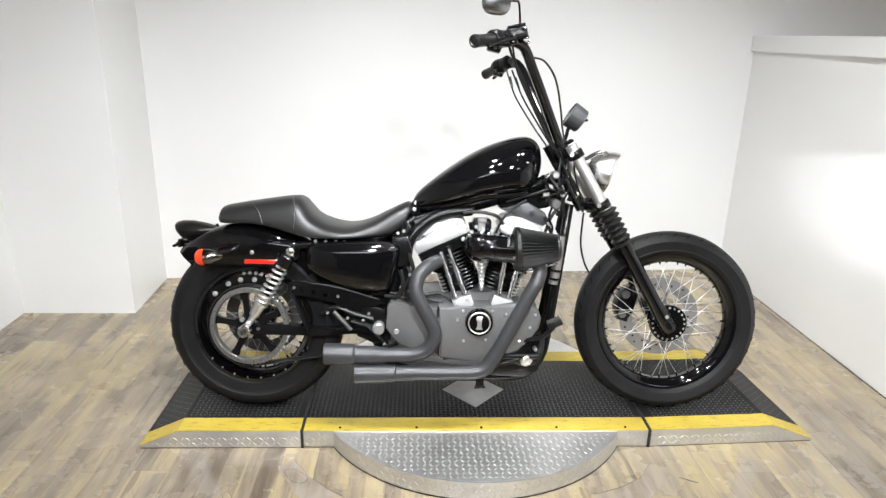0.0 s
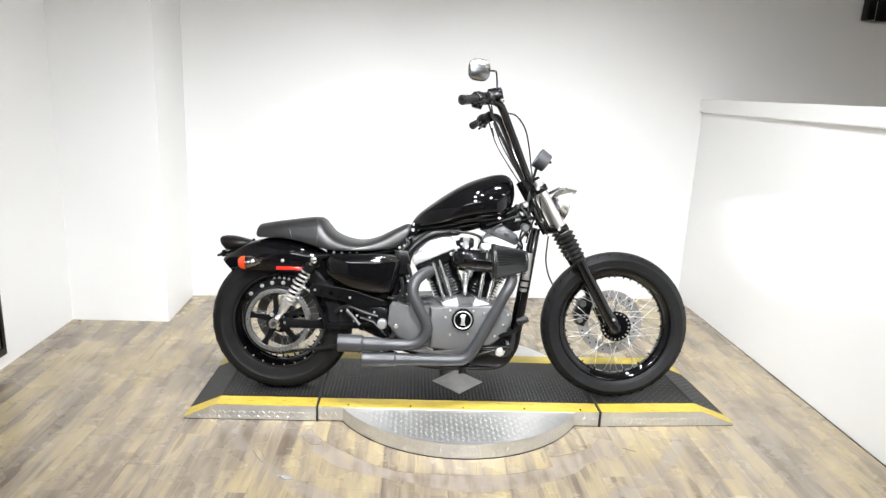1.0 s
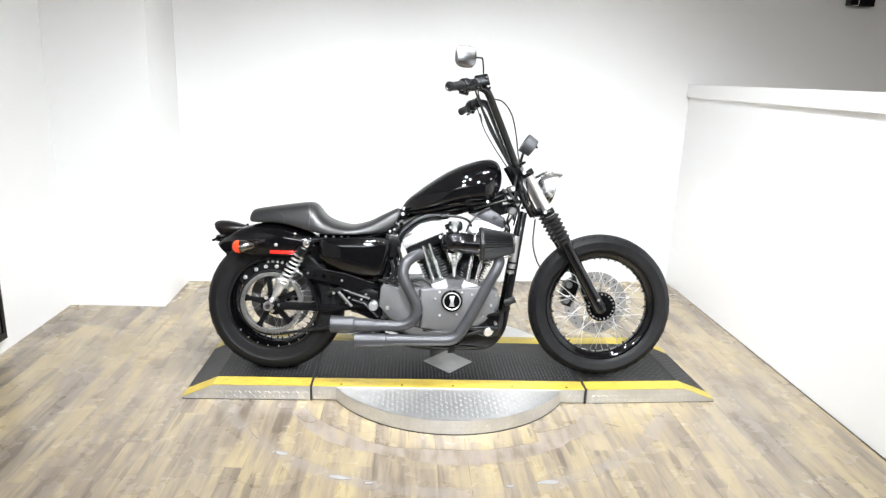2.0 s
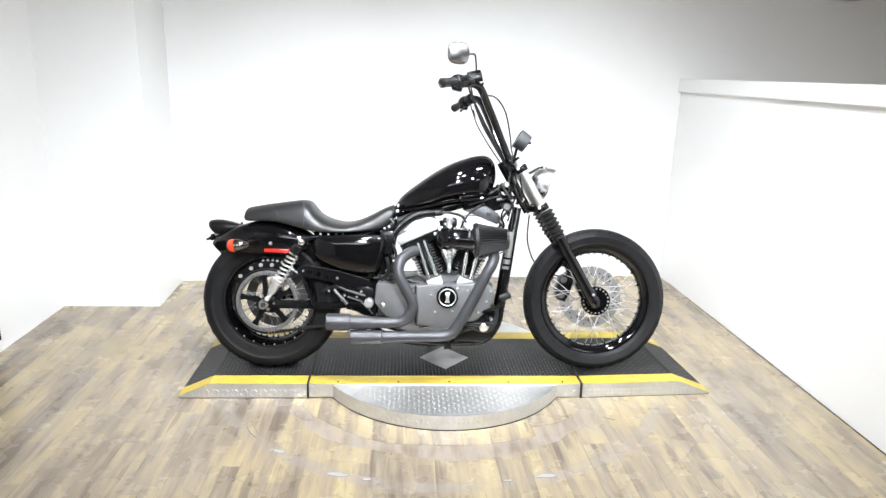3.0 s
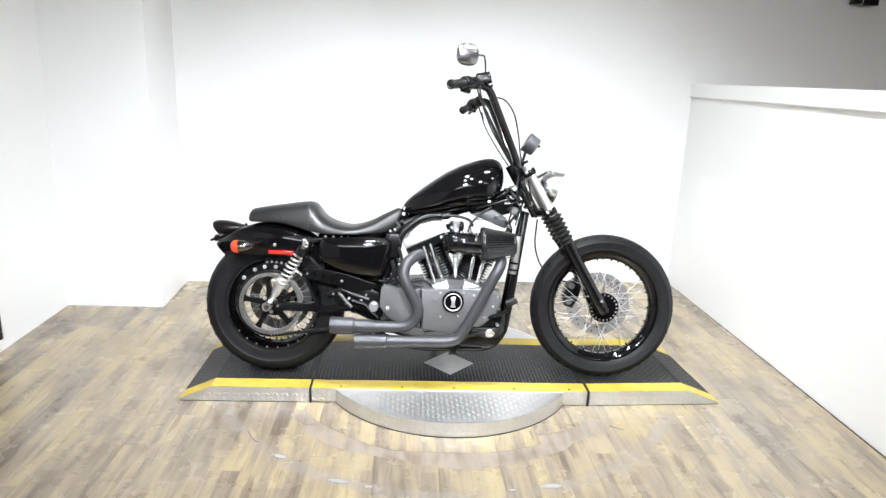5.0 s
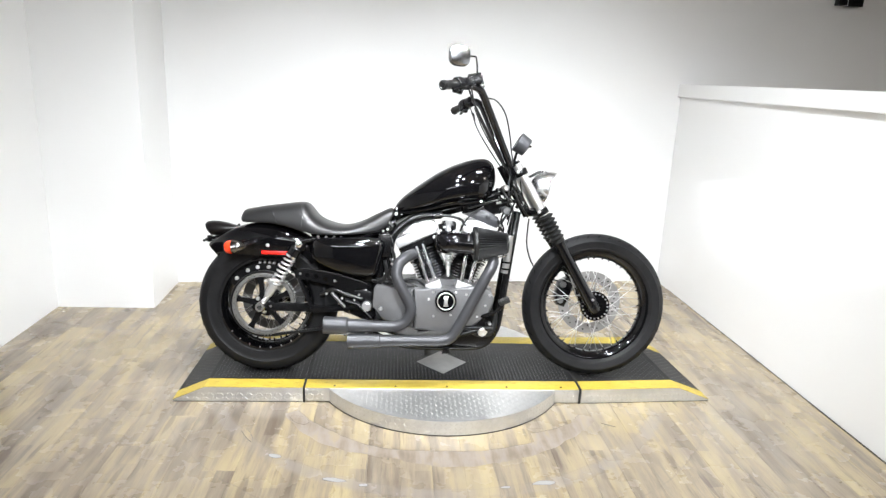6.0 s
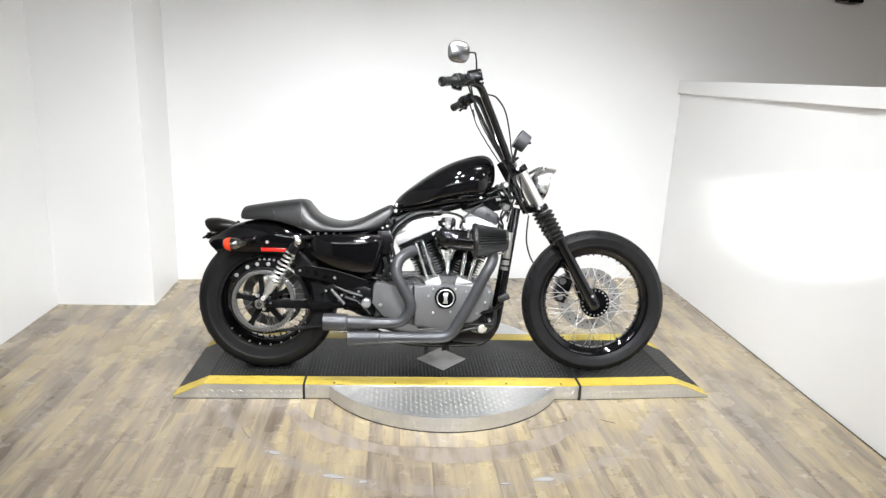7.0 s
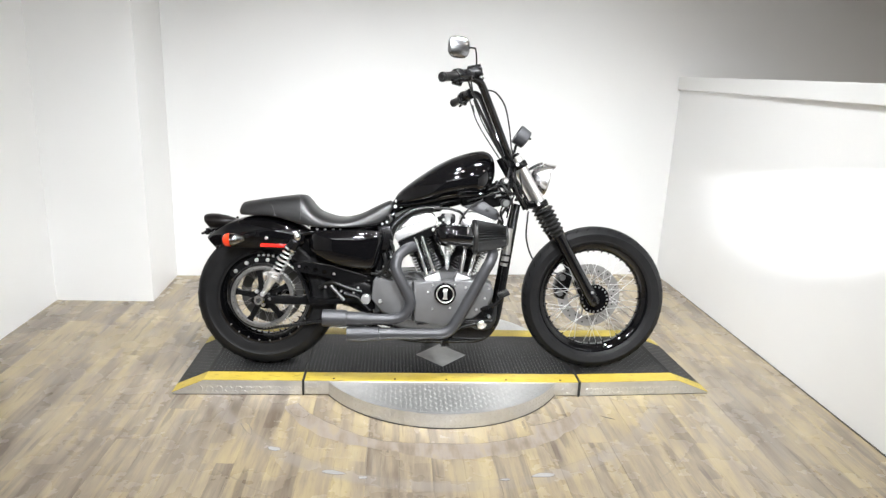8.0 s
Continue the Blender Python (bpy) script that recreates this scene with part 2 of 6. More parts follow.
def box(bm, x0, x1, y0, y1, z0, z1, bevel=0.0, m=None):
    r = bmesh.ops.create_cube(bm, size=1)
    vs = r["verts"]
    for v in vs:
        v.co = Vector(((x0 + x1) / 2 + v.co.x * (x1 - x0), (y0 + y1) / 2 + v.co.y * (y1 - y0), (z0 + z1) / 2 + v.co.z * (z1 - z0)))
        if m is not None:
            v.co = m @ v.co
    if bevel:
        es = list({e for v in vs for e in v.link_edges})
        bmesh.ops.bevel(bm, geom=es, offset=bevel, segments=2, affect="EDGES", profile=0.5)
    return bm


def frame_of(d):
    d = d.normalized()
    up = Vector((0, 0, 1)) if abs(d.z) < 0.9 else Vector((1, 0, 0))
    a = d.cross(up).normalized()
    return a, d.cross(a).normalized()


def sweep(bm, pts, radii, seg=14, cap=True, flat=1.0):
    """A round bar along points; radii is one number or one for each point. flat squeezes it along its second axis."""
    pts = [Vector(p) for p in pts]
    if isinstance(radii, (int, float)):
        radii = [radii] * len(pts)
    a = None
    rings = []
    for i, p in enumerate(pts):
        d = pts[min(i + 1, len(pts) - 1)] - pts[max(i - 1, 0)]
        d.normalize()
        if a is None:
            a, b = frame_of(d)
        else:
            a = (a - d * a.dot(d)).normalized()
            b = d.cross(a).normalized()
        rings.append([bm.verts.new(p + (a * math.cos(k * math.tau / seg) + b * math.sin(k * math.tau / seg) * flat) * radii[i]) for k in range(seg)])
    for r0, r1 in zip(rings, rings[1:]):
        for k in range(seg):
            bm.faces.new((r0[k], r0[(k + 1) % seg], r1[(k + 1) % seg], r1[k]))
    if cap:
        bm.faces.new(rings[0][::-1])
        bm.faces.new(rings[-1])
    return bm


def curve(pts, n=8):
    """Catmull-Rom through the points."""
    pts = [Vector(p) for p in pts]
    ext = [pts[0] * 2 - pts[1], *pts, pts[-1] * 2 - pts[-2]]
    out = []
    for p0, p1, p2, p3 in zip(ext, ext[1:], ext[2:], ext[3:]):
        for i in range(n):
            t = i / n
            out.append(0.5 * (2 * p1 + (p2 - p0) * t + (2 * p0 - 5 * p1 + 4 * p2 - p3) * t * t + (3 * p1 - p0 - 3 * p2 + p3) * t ** 3))
    out.append(pts[-1])
    return out


def V(x, w, z):
    """A point of the motorcycle: x ahead, w out to its right side, z up."""
    return Vector((x, -w, z))


def lathe(bm, profile, centre, axis, seg=48, closed=False):
    """Turns (along, radius) pairs round an axis through centre."""
    axis = Vector(axis).normalized()
    a, b = frame_of(axis)
    rings = []
    for s, r in profile:
        c = Vector(centre) + axis * s
        if r < 1e-6:
            rings.append([bm.verts.new(c)])
        else:
            rings.append([bm.verts.new(c + (a * math.cos(k * math.tau / seg) + b * math.sin(k * math.tau / seg)) * r) for k in range(seg)])
    pairs = list(zip(rings, rings[1:]))
    if closed:
        pairs.append((rings[-1], rings[0]))
    for r0, r1 in pairs:
        for k in range(seg):
            q = [r0[k % len(r0)], r0[(k + 1) % len(r0)], r1[(k + 1) % len(r1)], r1[k % len(r1)]]
            q = list(dict.fromkeys(q))
            if len(q) > 2:
                bm.faces.new(q)
    return bm


def prism(bm, outline, w0, w1, bevel=0.0, seg=2):
    """An outline in (x, z) given depth from w0 to w1, with rounded rims."""
    v0 = [bm.verts.new(V(x, w0, z)) for x, z in outline]
    v1 = [bm.verts.new(V(x, w1, z)) for x, z in outline]
    f0, f1 = bm.faces.new(v0), bm.faces.new(v1[::-1])
    n = len(outline)
    for i in range(n):
        bm.faces.new((v0[i], v1[i], v1[(i + 1) % n], v0[(i + 1) % n]))
    if bevel:
        es = [e for f in (f0, f1) for e in f.edges]
        bmesh.ops.bevel(bm, geom=es, offset=bevel, segments=seg, affect="EDGES", profile=0.5)
    return bm


def plate(bm, outline, holes, w0, w1):
    """An outline in (x, z) with round holes (x, z, radius) cut through it, from w0 to w1."""
    edges = []
    loops = [outline] + [[(x + r * math.cos(k * math.tau / 14), z + r * math.sin(k * math.tau / 14)) for k in range(14)] for x, z, r in holes]
    for loop in loops:
        vs = [bm.verts.new(V(x, w1, z)) for x, z in loop]
        edges += [bm.edges.new((a, b)) for a, b in zip(vs, vs[1:] + vs[:1])]
    fill = bmesh.ops.triangle_fill(bm, edges=edges, use_beauty=True)
    faces = [f for f in fill["geom"] if isinstance(f, bmesh.types.BMFace)]
    grown = bmesh.ops.extrude_face_region(bm, geom=faces)
    for v in grown["geom"]:
        if isinstance(v, bmesh.types.BMVert):
            v.co += V(0, w0 - w1, 0)
    return bm


def loft(bm, sections, cap=True):
    """Skins closed rings of points that all have the same count."""
    rings = [[bm.verts.new(p) for p in s] for s in sections]
    n = len(rings[0])
    for r0, r1 in zip(rings, rings[1:]):
        for k in range(n):
            bm.faces.new((r0[k], r0[(k + 1) % n], r1[(k + 1) % n], r1[k]))
    if cap:
        bm.faces.new(rings[0][::-1])
        bm.faces.new(rings[-1])
    return bm


def smooth_line(pairs):
    """The value at x on a smooth line through (x, value) pairs."""
    pts = curve([(a, 0, b) for a, b in pairs], 10)
    xs, zs = np.array([p.x for p in pts]), np.array([p.z for p in pts])
    order = np.argsort(xs)
    return lambda x: float(np.interp(x, xs[order], zs[order]))


def bolt(parent, p, axis, r=0.007, h=0.006, mat=None, name="bolt"):
    bm = bmesh.new()
    lathe(bm, [(0, r), (h * 0.7, r), (h, r * 0.75), (h, 0)], p, axis, 6)
    return part(name, bm, mat or CHROME, parent)


# ---- room ----
def plan_wall(name, a, b, z0, z1, thick, mat, label):
    """A straight wall from plan point a to b; its thickness lies to the left of the way from a to b."""
    a, b = Vector((*a, 0)), Vector((*b, 0))
    d = (b - a).normalized()
    n = Vector((-d.y, d.x, 0)) * thick
    bm = bmesh.new()
    lo = [bm.verts.new((p.x, p.y, z0)) for p in (a, b, b + n, a + n)]
    hi = [bm.verts.new((p.x, p.y, z1)) for p in (a, b, b + n, a + n)]
    bm.faces.new(lo[::-1]), bm.faces.new(hi)
    for i in range(4):
        bm.faces.new((lo[i], lo[(i + 1) % 4], hi[(i + 1) % 4], hi[i]))
    return tagged(part(name, bm, mat, smooth=False), label=label, category="wall", kind="structure")


CEILING = 2.75
plan_wall("wall_left", (-2.11, -6.5), (-2.2, 0.725), -0.02, CEILING, 0.12, WALL, "plain white painted side wall of the display bay")
plan_wall("wall_box_front", (-2.4, 0.721), (-1.646, 0.731), -0.02, CEILING, 0.1, WALL, "white boxed-out pillar front face")
plan_wall("wall_box_side", (-1.646, 0.731), (-1.668, 1.30), -0.02, CEILING, 0.1, WALL, "white boxed-out pillar side face")
plan_wall("wall_back", (-1.9, 1.219), (6.0, 1.80), -0.02, CEILING, 0.12, WALL, "plain white painted back wall")
# two unseen walls added to close the room and give dark reflections
plan_wall("wall_far_right", (5.9, 1.9), (5.9, -6.5), -0.02, CEILING, 0.12, DARKWALL, "unseen dark wall added to close the room beyond the partition")
plan_wall("wall_behind", (6.0, -6.4), (-2.3, -6.4), -0.02, CEILING, 0.12, DARKWALL, "unseen dark wall added behind the camera, facing the bay")
P0, P1 = (1.751, 1.485), (1.772, -2.6)
plan_wall("wall_partition", P0, P1, -0.02, 1.35, 0.13, WALL, "low white partition wall with a capped top")
bm = bmesh.new()
box(bm, 1.728, 1.89, -2.62, 1.484, 1.347, 1.435, 0.006)
tagged(part("partition_cap", bm, WALL, smooth=False), label="white painted timber cap on the low partition", category="trim", kind="structure")
bm = bmesh.new()
box(bm, -2.5, 6.1, -6.6, 2.0, CEILING, CEILING + 0.1)
tagged(part("ceiling", bm, CEIL, smooth=False), label="plain ceiling above the display bay", category="ceiling", kind="structure")

floor = empty("floor", label="tan and grey wood-look vinyl plank floor, scuffed in rings round the turntable", category="floor", kind="structure")
bm = bmesh.new()
box(bm, -2.5, 6.1, -6.6, 2.0, -0.08, -0.006)
part("subfloor", bm, GAP, floor, smooth=False)


# ---- ceiling lamps ----
def downlight(x, y, tx, ty, tz, power, size=0.16, spread=150):
    lamp = empty("ceiling_spotlight", pose(x, y, CEILING), label="small white ceiling spotlight aimed at the display", category="spotlight", group="ceiling spotlights")
    bm = bmesh.new()
    lathe(bm, [(0, 0), (0, 0.05), (-0.02, 0.05), (-0.02, 0.012), (-0.12, 0.012), (-0.12, 0)], (0, 0, 0), (0, 0, 1), 20)
    part("mount", bm, SATIN, lamp)
    m = look((0, 0, -0.17), (tx - x, ty - y, tz - CEILING))
    bm = bmesh.new()
    lathe(bm, [(0.06, 0), (0.06, 0.04), (-0.05, 0.075), (-0.05, 0.07), (0.05, 0.035), (0.05, 0)], (0, 0, 0), (0, 0, 1), 24)
    h = part("lamp_head", bm, SATIN, lamp)
    h.matrix_basis = m
    bm = bmesh.new()
    lathe(bm, [(-0.03, 0), (-0.03, 0.055)], (0, 0, 0), (0, 0, 1), 20)
    g = part("bulb_face", bm, BULB, h)
    data = bpy.data.lights.new("spotlight_beam", "AREA")
    data.shape, data.size, data.energy, data.color, data.spread = "DISK", size, power, (0.962, 0.985, 1.0), radians(spread)
    ob = new("spotlight_beam", data)
    ob.matrix_basis = look((x, y, CEILING - 0.24), (tx, ty, tz))
    return lamp


# wall washers ahead of the bay, a crossed pair added as fill for the side walls, and downlights over the floor before
# it
for x, y, tx, ty, tz, p, sp in (
    (-0.56, -1.5, -1.4, 0.4, -0.2, 6.8, 86), (-0.42, -0.75, -0.3, 0.6, 0.0, 12.5, 95),
    (0.5, -0.8, 0.75, 0.65, 0.0, 16.0, 97), (0.64, -1.55, 2.5, 1.4, 1.1, 7.5, 92),
    (0.95, -0.75, -2.0, 0.45, 0.0, 10.0, 78), (-0.25, -1.5, 1.75, 0.15, -0.35, 4.6, 78),
    (-0.7, -3.1, -0.5, -0.6, 0.0, 22, 98), (0.6, -3.1, 0.6, -0.6, 0.0, 31, 100),
):
    downlight(x, y, tx, ty, tz, p, 0.2 if y < -3 else 0.09, sp)


def fill_strip(x, y, power, tint=(0.96, 0.98, 1.0)):
    """An unseen twin-tube ceiling strip, added for fill and for bright reflections in the chrome."""
    ob = empty("unseen_fill_strip", pose(x, y, CEILING), label="unseen twin-tube strip added for fill and chrome reflections", category="ceiling light", group="showroom strip lights")
    bm = bmesh.new()
    box(bm, -0.65, 0.65, -0.09, 0.09, -0.06, -0.001, 0.008)
    part("housing", bm, TRIM, ob)
    for s in (-0.045, 0.045):
        bm = bmesh.new()
        sweep(bm, [(-0.6, s, -0.078), (0.6, s, -0.078)], 0.014, 12)
        part("tube", bm, TUBE, ob)
    data = bpy.data.lights.new("fill_strip_glow", "AREA")
    data.shape, data.size, data.size_y, data.energy, data.color = "RECTANGLE", 1.2, 0.16, power, tint
    new("fill_strip_glow", data).matrix_basis = pose(x, y, CEILING - 0.1)


fill_strip(-1.0, -4.7, 15)
fill_strip(2.4, -4.7, 18)
# warm fill added for the wall beyond the partition
fill_strip(3.7, -1.9, 34, (1.0, 0.9, 0.77))

# an unseen lamp added behind the camera to cast the light patch on the partition; its flap cuts the patch's upper edge
LX, LY, LZ = 0.2, -3.75, 1.78
stand = empty("unseen_patch_lamp", pose(LX, LY, 0), label="unseen spotlight on a tripod, added to cast the partition's light patch", category="studio light")
bm = bmesh.new()
sweep(bm, [(0, 0, 0.25), (0, 0, LZ - 0.07)], 0.012, 10)
part("pole", bm, SATIN, stand)
for a in (30, 150, 270):
    bm = bmesh.new()
    sweep(bm, [(0, 0, 0.5), (0.35 * math.cos(radians(a)), 0.35 * math.sin(radians(a)), 0.01)], 0.009, 8)
    part("leg", bm, SATIN, stand)
LAMP = Vector((LX, LY, LZ))
AIM = look(LAMP, (1.752, -0.27, 0.965))
bm = bmesh.new()
lathe(bm, [(0.16, 0), (0.16, 0.05), (0.0, 0.07), (-0.05, 0.085), (-0.05, 0.08), (0.0, 0.06), (0.02, 0)], (0, 0, 0), (0, 0, 1), 24)
head = part("lamp_head", bm, SATIN, stand)
head.matrix_basis = Matrix.Translation((-LX, -LY, 0)) @ AIM
way_a, way_b = (Vector((1.752, 0.8, 0.85)) - LAMP).normalized(), (Vector((1.752, -0.56, 1.08)) - LAMP).normalized()
rise = way_a.cross(way_b).normalized()
rise = rise if rise.z > 0 else -rise
mid_way, span = (way_a + way_b).normalized(), (way_a - way_b).normalized()
bm = bmesh.new()
edge = LAMP + mid_way * 0.34
lo = [bm.verts.new(edge + span * u - LAMP + Vector((0, 0, LZ))) for u in (-0.11, 0.11)]
hi = [bm.verts.new(LAMP + mid_way * 0.12 + rise * 0.1 + span * u - LAMP + Vector((0, 0, LZ))) for u in (0.075, -0.075)]
r = bmesh.ops.extrude_face_region(bm, geom=[bm.faces.new(lo + hi)])
for v in r["geom"]:
    if isinstance(v, bmesh.types.BMVert):
        v.co += rise * 0.002
part("patch_flag", bm, SATIN, stand, "unseen flap added to trim the top of the light patch", smooth=False)
data = bpy.data.lights.new("patch_beam", "SPOT")
data.energy, data.spot_size, data.spot_blend, data.shadow_soft_size, data.color = 860, radians(13.4), 0.55, 0.0016, (0.93, 0.965, 1.0)
new("patch_beam", data).matrix_basis = AIM @ pose(0, 0, -0.06)


# ---- display platform ----
TOP = 0.07


def tread(name, spots, parent, mat, size=(0.0095, 0.0028, 0.0016), label=""):
    """Raised lugs of tread plate, one joined mesh: spots are (point, normal, along) triples."""
    verts, faces = [], []
    for p, n, d in spots:
        s = n.cross(d)
        k = len(verts)
        a, b, h = size
        for u, v, w in ((-1, 0, 0), (-0.45, -1, 0), (0.45, -1, 0), (1, 0, 0), (0.45, 1, 0), (-0.45, 1, 0), (-0.5, 0, 1), (0.5, 0, 1)):
            verts.append(p + d * (a * u) + s * (b * v) + n * (h * w))
        faces += [(k, k + 1, k + 6), (k + 1, k + 2, k + 7, k + 6), (k + 2, k + 3, k + 7), (k + 3, k + 4, k + 7), (k + 4, k + 5, k + 6, k + 7), (k + 5, k, k + 6)]
    me = bpy.data.meshes.new(name)
    me.from_pydata([tuple(v) for v in verts], [], faces)
    me.materials.append(mat.m)
    ob = new(name, me)
    ob.parent = parent
    return tagged(ob, label=label, kind="stuff")


def lugs_flat(x0, x1, y0, y1, z, step, inside=None, slope=0.0, fold=0.0):
    out = []
    nx, ny = int((x1 - x0) / step), int((y1 - y0) / step)
    for i in range(nx):
        for j in range(ny):
            x, y = x0 + (i + 0.5) * step, y0 + (j + 0.5) * step
            if inside and not inside(x, y):
                continue
            a = radians(45 if (i + j) % 2 else -45)
            out.append((Vector((x, y, z)), Vector((0, 0, 1)), Vector((math.cos(a), math.sin(a), 0))))
    return out


def lugs_skirt(x0, x1, y, z0, z1, step, top=None):
    out = []
    for i in range(int((x1 - x0) / step)):
        for j in range(int((z1 - z0) / step + 0.5)):
            x, z = x0 + (i + 0.5) * step, z0 + (j + 0.5) * step
            if top and z > top(x) - 0.012:
                continue
            a = radians(42 if (i + j) % 2 else -42)
            out.append((Vector((x, y, z)), Vector((0, -1, 0)), Vector((math.cos(a), 0, math.sin(a)))))
    return out


Y0, Y1 = -0.43, 0.178
S0, S1 = -0.348, 0.09


def screws(parent, spots):
    for x, y in spots:
        bolt(parent, (x, y, TOP + 0.0035), (0, 0, 1), 0.005, 0.003, SATIN, "screw")


# the turntable's round deck
turn = empty("turntable", pose(0.016, -0.113, 0), label="round aluminium tread plate turntable deck under the platform", category="turntable")
RT = 0.598
bm = bmesh.new()
lathe(bm, [(0.004, RT - 0.03), (0.004, RT), (TOP - 0.004, RT), (TOP - 0.004, 0)], (0, 0, 0), (0, 0, 1), 96)
part("deck", bm, STEEL, turn)
bm = bmesh.new()
lathe(bm, [(0.0, RT - 0.05), (0.0, RT + 0.001), (0.0045, RT + 0.001), (0.0045, RT - 0.05)], (0, 0, 0), (0, 0, 1), 96, closed=True)
part("rubber_seal", bm, GAP, turn, "black rubber edge against the floor")
tread("deck_tread", lugs_flat(-0.6, 0.6, -0.6, 0.6, TOP - 0.0045, 0.021, lambda x, y: x * x + y * y < (RT - 0.012) ** 2 and (y < -0.31 or y > 0.295)), turn, LUG)
spots = []
n = 178
for i in range(n):
    a = i * math.tau / n
    out, along = Vector((math.cos(a), math.sin(a), 0)), Vector((-math.sin(a), math.cos(a), 0))
    for j, z in enumerate((0.014, 0.033, 0.052)):
        s = 1 if (i + j) % 2 else -1
        spots.append((out * (RT - 0.0005) + Vector((0, 0, z)), out, (along * 0.72 + Vector((0, 0, 0.69 * s))).normalized()))
tread("rim_tread", spots, turn, LUG)

# the middle section
mid = empty("centre_platform", label="black-topped steel platform section with yellow edge tape", category="platform")
bm = bmesh.new()
box(bm, -0.598, 0.632, Y0, Y1, 0.005, TOP, 0.002)
part("body", bm, STEEL, mid)
bm = bmesh.new()
box(bm, -0.596, 0.63, Y0 + 0.01, Y1 - 0.01, 0.0, 0.005)
part("rubber_seal", bm, GAP, mid)
bm = bmesh.new()
box(bm, -0.597, 0.631, S0, S1, TOP - 0.01, TOP + 0.0025, 0.001)
part("grip_panel", bm, BLACKTOP, mid, "black non-slip tread panel")
for name, a, b in (("edge_tape", Y0 + 0.001, S0), ("edge_tape", S1, Y1 - 0.001)):
    bm = bmesh.new()
    box(bm, -0.597, 0.631, a, b, TOP - 0.01, TOP + 0.002, 0.0008)
    part(name, bm, YELLOW, mid, "scuffed yellow safety tape")
tread("panel_tread", lugs_flat(-0.595, 0.625, S0, S1, TOP + 0.0022, 0.0165, lambda x, y: abs(x - 0.022) / 0.125 + abs(y + 0.153) / 0.132 > 1.03), mid, GRIPLUG, (0.0076, 0.0028, 0.0014))
tread("skirt_tread", lugs_skirt(-0.597, -0.512, Y0 - 0.0002, 0.006, TOP, 0.021) + lugs_skirt(0.552, 0.63, Y0 - 0.0002, 0.006, TOP, 0.021), mid, LUG)
bm = bmesh.new()
vs = [bm.verts.new((0.022 + a, -0.153 + b, TOP + 0.0044)) for a, b in ((-0.121, 0), (0, -0.129), (0.121, 0), (0, 0.129))]
r = bmesh.ops.extrude_face_region(bm, geom=[bm.faces.new(vs)])
for v in r["geom"]:
    if isinstance(v, bmesh.types.BMVert):
        v.co.z -= 0.006
part("diamond_plate", bm, DULLPLATE, mid, "bare aluminium diamond let into the black panel", smooth=False)
screws(mid, [(x, y) for x in (-0.47, -0.2, 0.03, 0.3, 0.55) for y in (Y0 + 0.014, Y1 - 0.014)])


def ramp(length, flat, m, label, flip=False, skew=0.0):
    """A ramp section from x = 0 outwards along +x: level for flat metres, then down to the floor. skew keeps its inner end square to the platform."""
    ob = empty("ramp", m, label=label, category="ramp", group="ramps of the platform")
    lo, half = 0.004, 0.303
    in0, in1 = (-(S1 + 0.126), -(S0 + 0.126)) if flip else (S0 + 0.126, S1 + 0.126)

    def strip(name, y0, y1, lift, mat, text=""):
        bm = bmesh.new()

        def side(y):
            inner = 0.002 + y * skew
            return [bm.verts.new((x, y, z)) for x, z in [(inner, lo), (length, lo), (length, lo + 0.006 + lift), (flat, TOP + lift), (inner, TOP + lift)]]
        a, b = side(y0), side(y1)
        bm.faces.new(a), bm.faces.new(b[::-1])
        for i in range(5):
            bm.faces.new((a[i], b[i], b[(i + 1) % 5], a[(i + 1) % 5]))
        return part(name, bm, mat, ob, text, smooth=False)

    strip("body", -half, half, 0, STEEL)
    strip("grip_panel", in0, in1, 0.0025, BLACKTOP, "black non-slip tread panel")
    strip("edge_tape", -half + 0.0005, in0, 0.002, YELLOW, "scuffed yellow safety tape")
    strip("edge_tape", in1, half - 0.0005, 0.002, YELLOW, "scuffed yellow safety tape")
    bm = bmesh.new()
    box(bm, 0.02, length - 0.002, -half + 0.002, half - 0.002, 0.0, 0.0045)
    part("rubber_seal", bm, GAP, ob)
    fall = (lo + 0.006 - TOP) / (length - flat)
    top = lambda x: TOP if x < flat else TOP + (x - flat) * fall
    spots = lugs_flat(0.02, flat - 0.004, in0, in1, TOP + 0.0022, 0.0165)
    n = Vector((-fall, 0, 1)).normalized()
    t = Vector((1, 0, fall)).normalized()
    for p, _, d in lugs_flat(flat + 0.004, length - 0.006, in0, in1, 0, 0.0165):
        spots.append((Vector((p.x, p.y, top(p.x) + 0.0022)), n, (t * d.x + Vector((0, d.y, 0))).normalized()))
    tread("panel_tread", spots, ob, GRIPLUG, (0.0076, 0.0028, 0.0014))
    front = lugs_skirt(0.004, length - 0.02, -half - 0.0002, 0.006, TOP, 0.021, top)
    tread("skirt_tread", front + [(Vector((p.x, half + 0.0002, p.z)), Vector((0, 1, 0)), d) for p, _, d in front], ob, LUG)
    return ob


ramp(0.605, 0.45, pose(0.642, -0.126, 0, 0, 0, 3.2), "black-topped ramp with yellow edges and tread plate skirt, slightly askew", skew=math.tan(radians(3.2)))
mleft = Matrix.Translation((-0.606, -0.127, 0)) @ Matrix.Rotation(math.pi, 4, "Z")
ramp(0.562, 0.425, mleft, "black-topped ramp with yellow edges and tread plate skirt", flip=True)
# black strips set into the open joints stand in for their dark gaps
for x in (-0.602, 0.637):
    bm = bmesh.new()
    box(bm, x - 0.0045, x + 0.0045, Y0 - 0.003, Y1, 0.001, TOP + 0.0045, 0.001)
    tagged(part("joint_strip", bm, GAP), label="black strip standing in for the dark gap between platform sections", category="strip", group="joint strips")


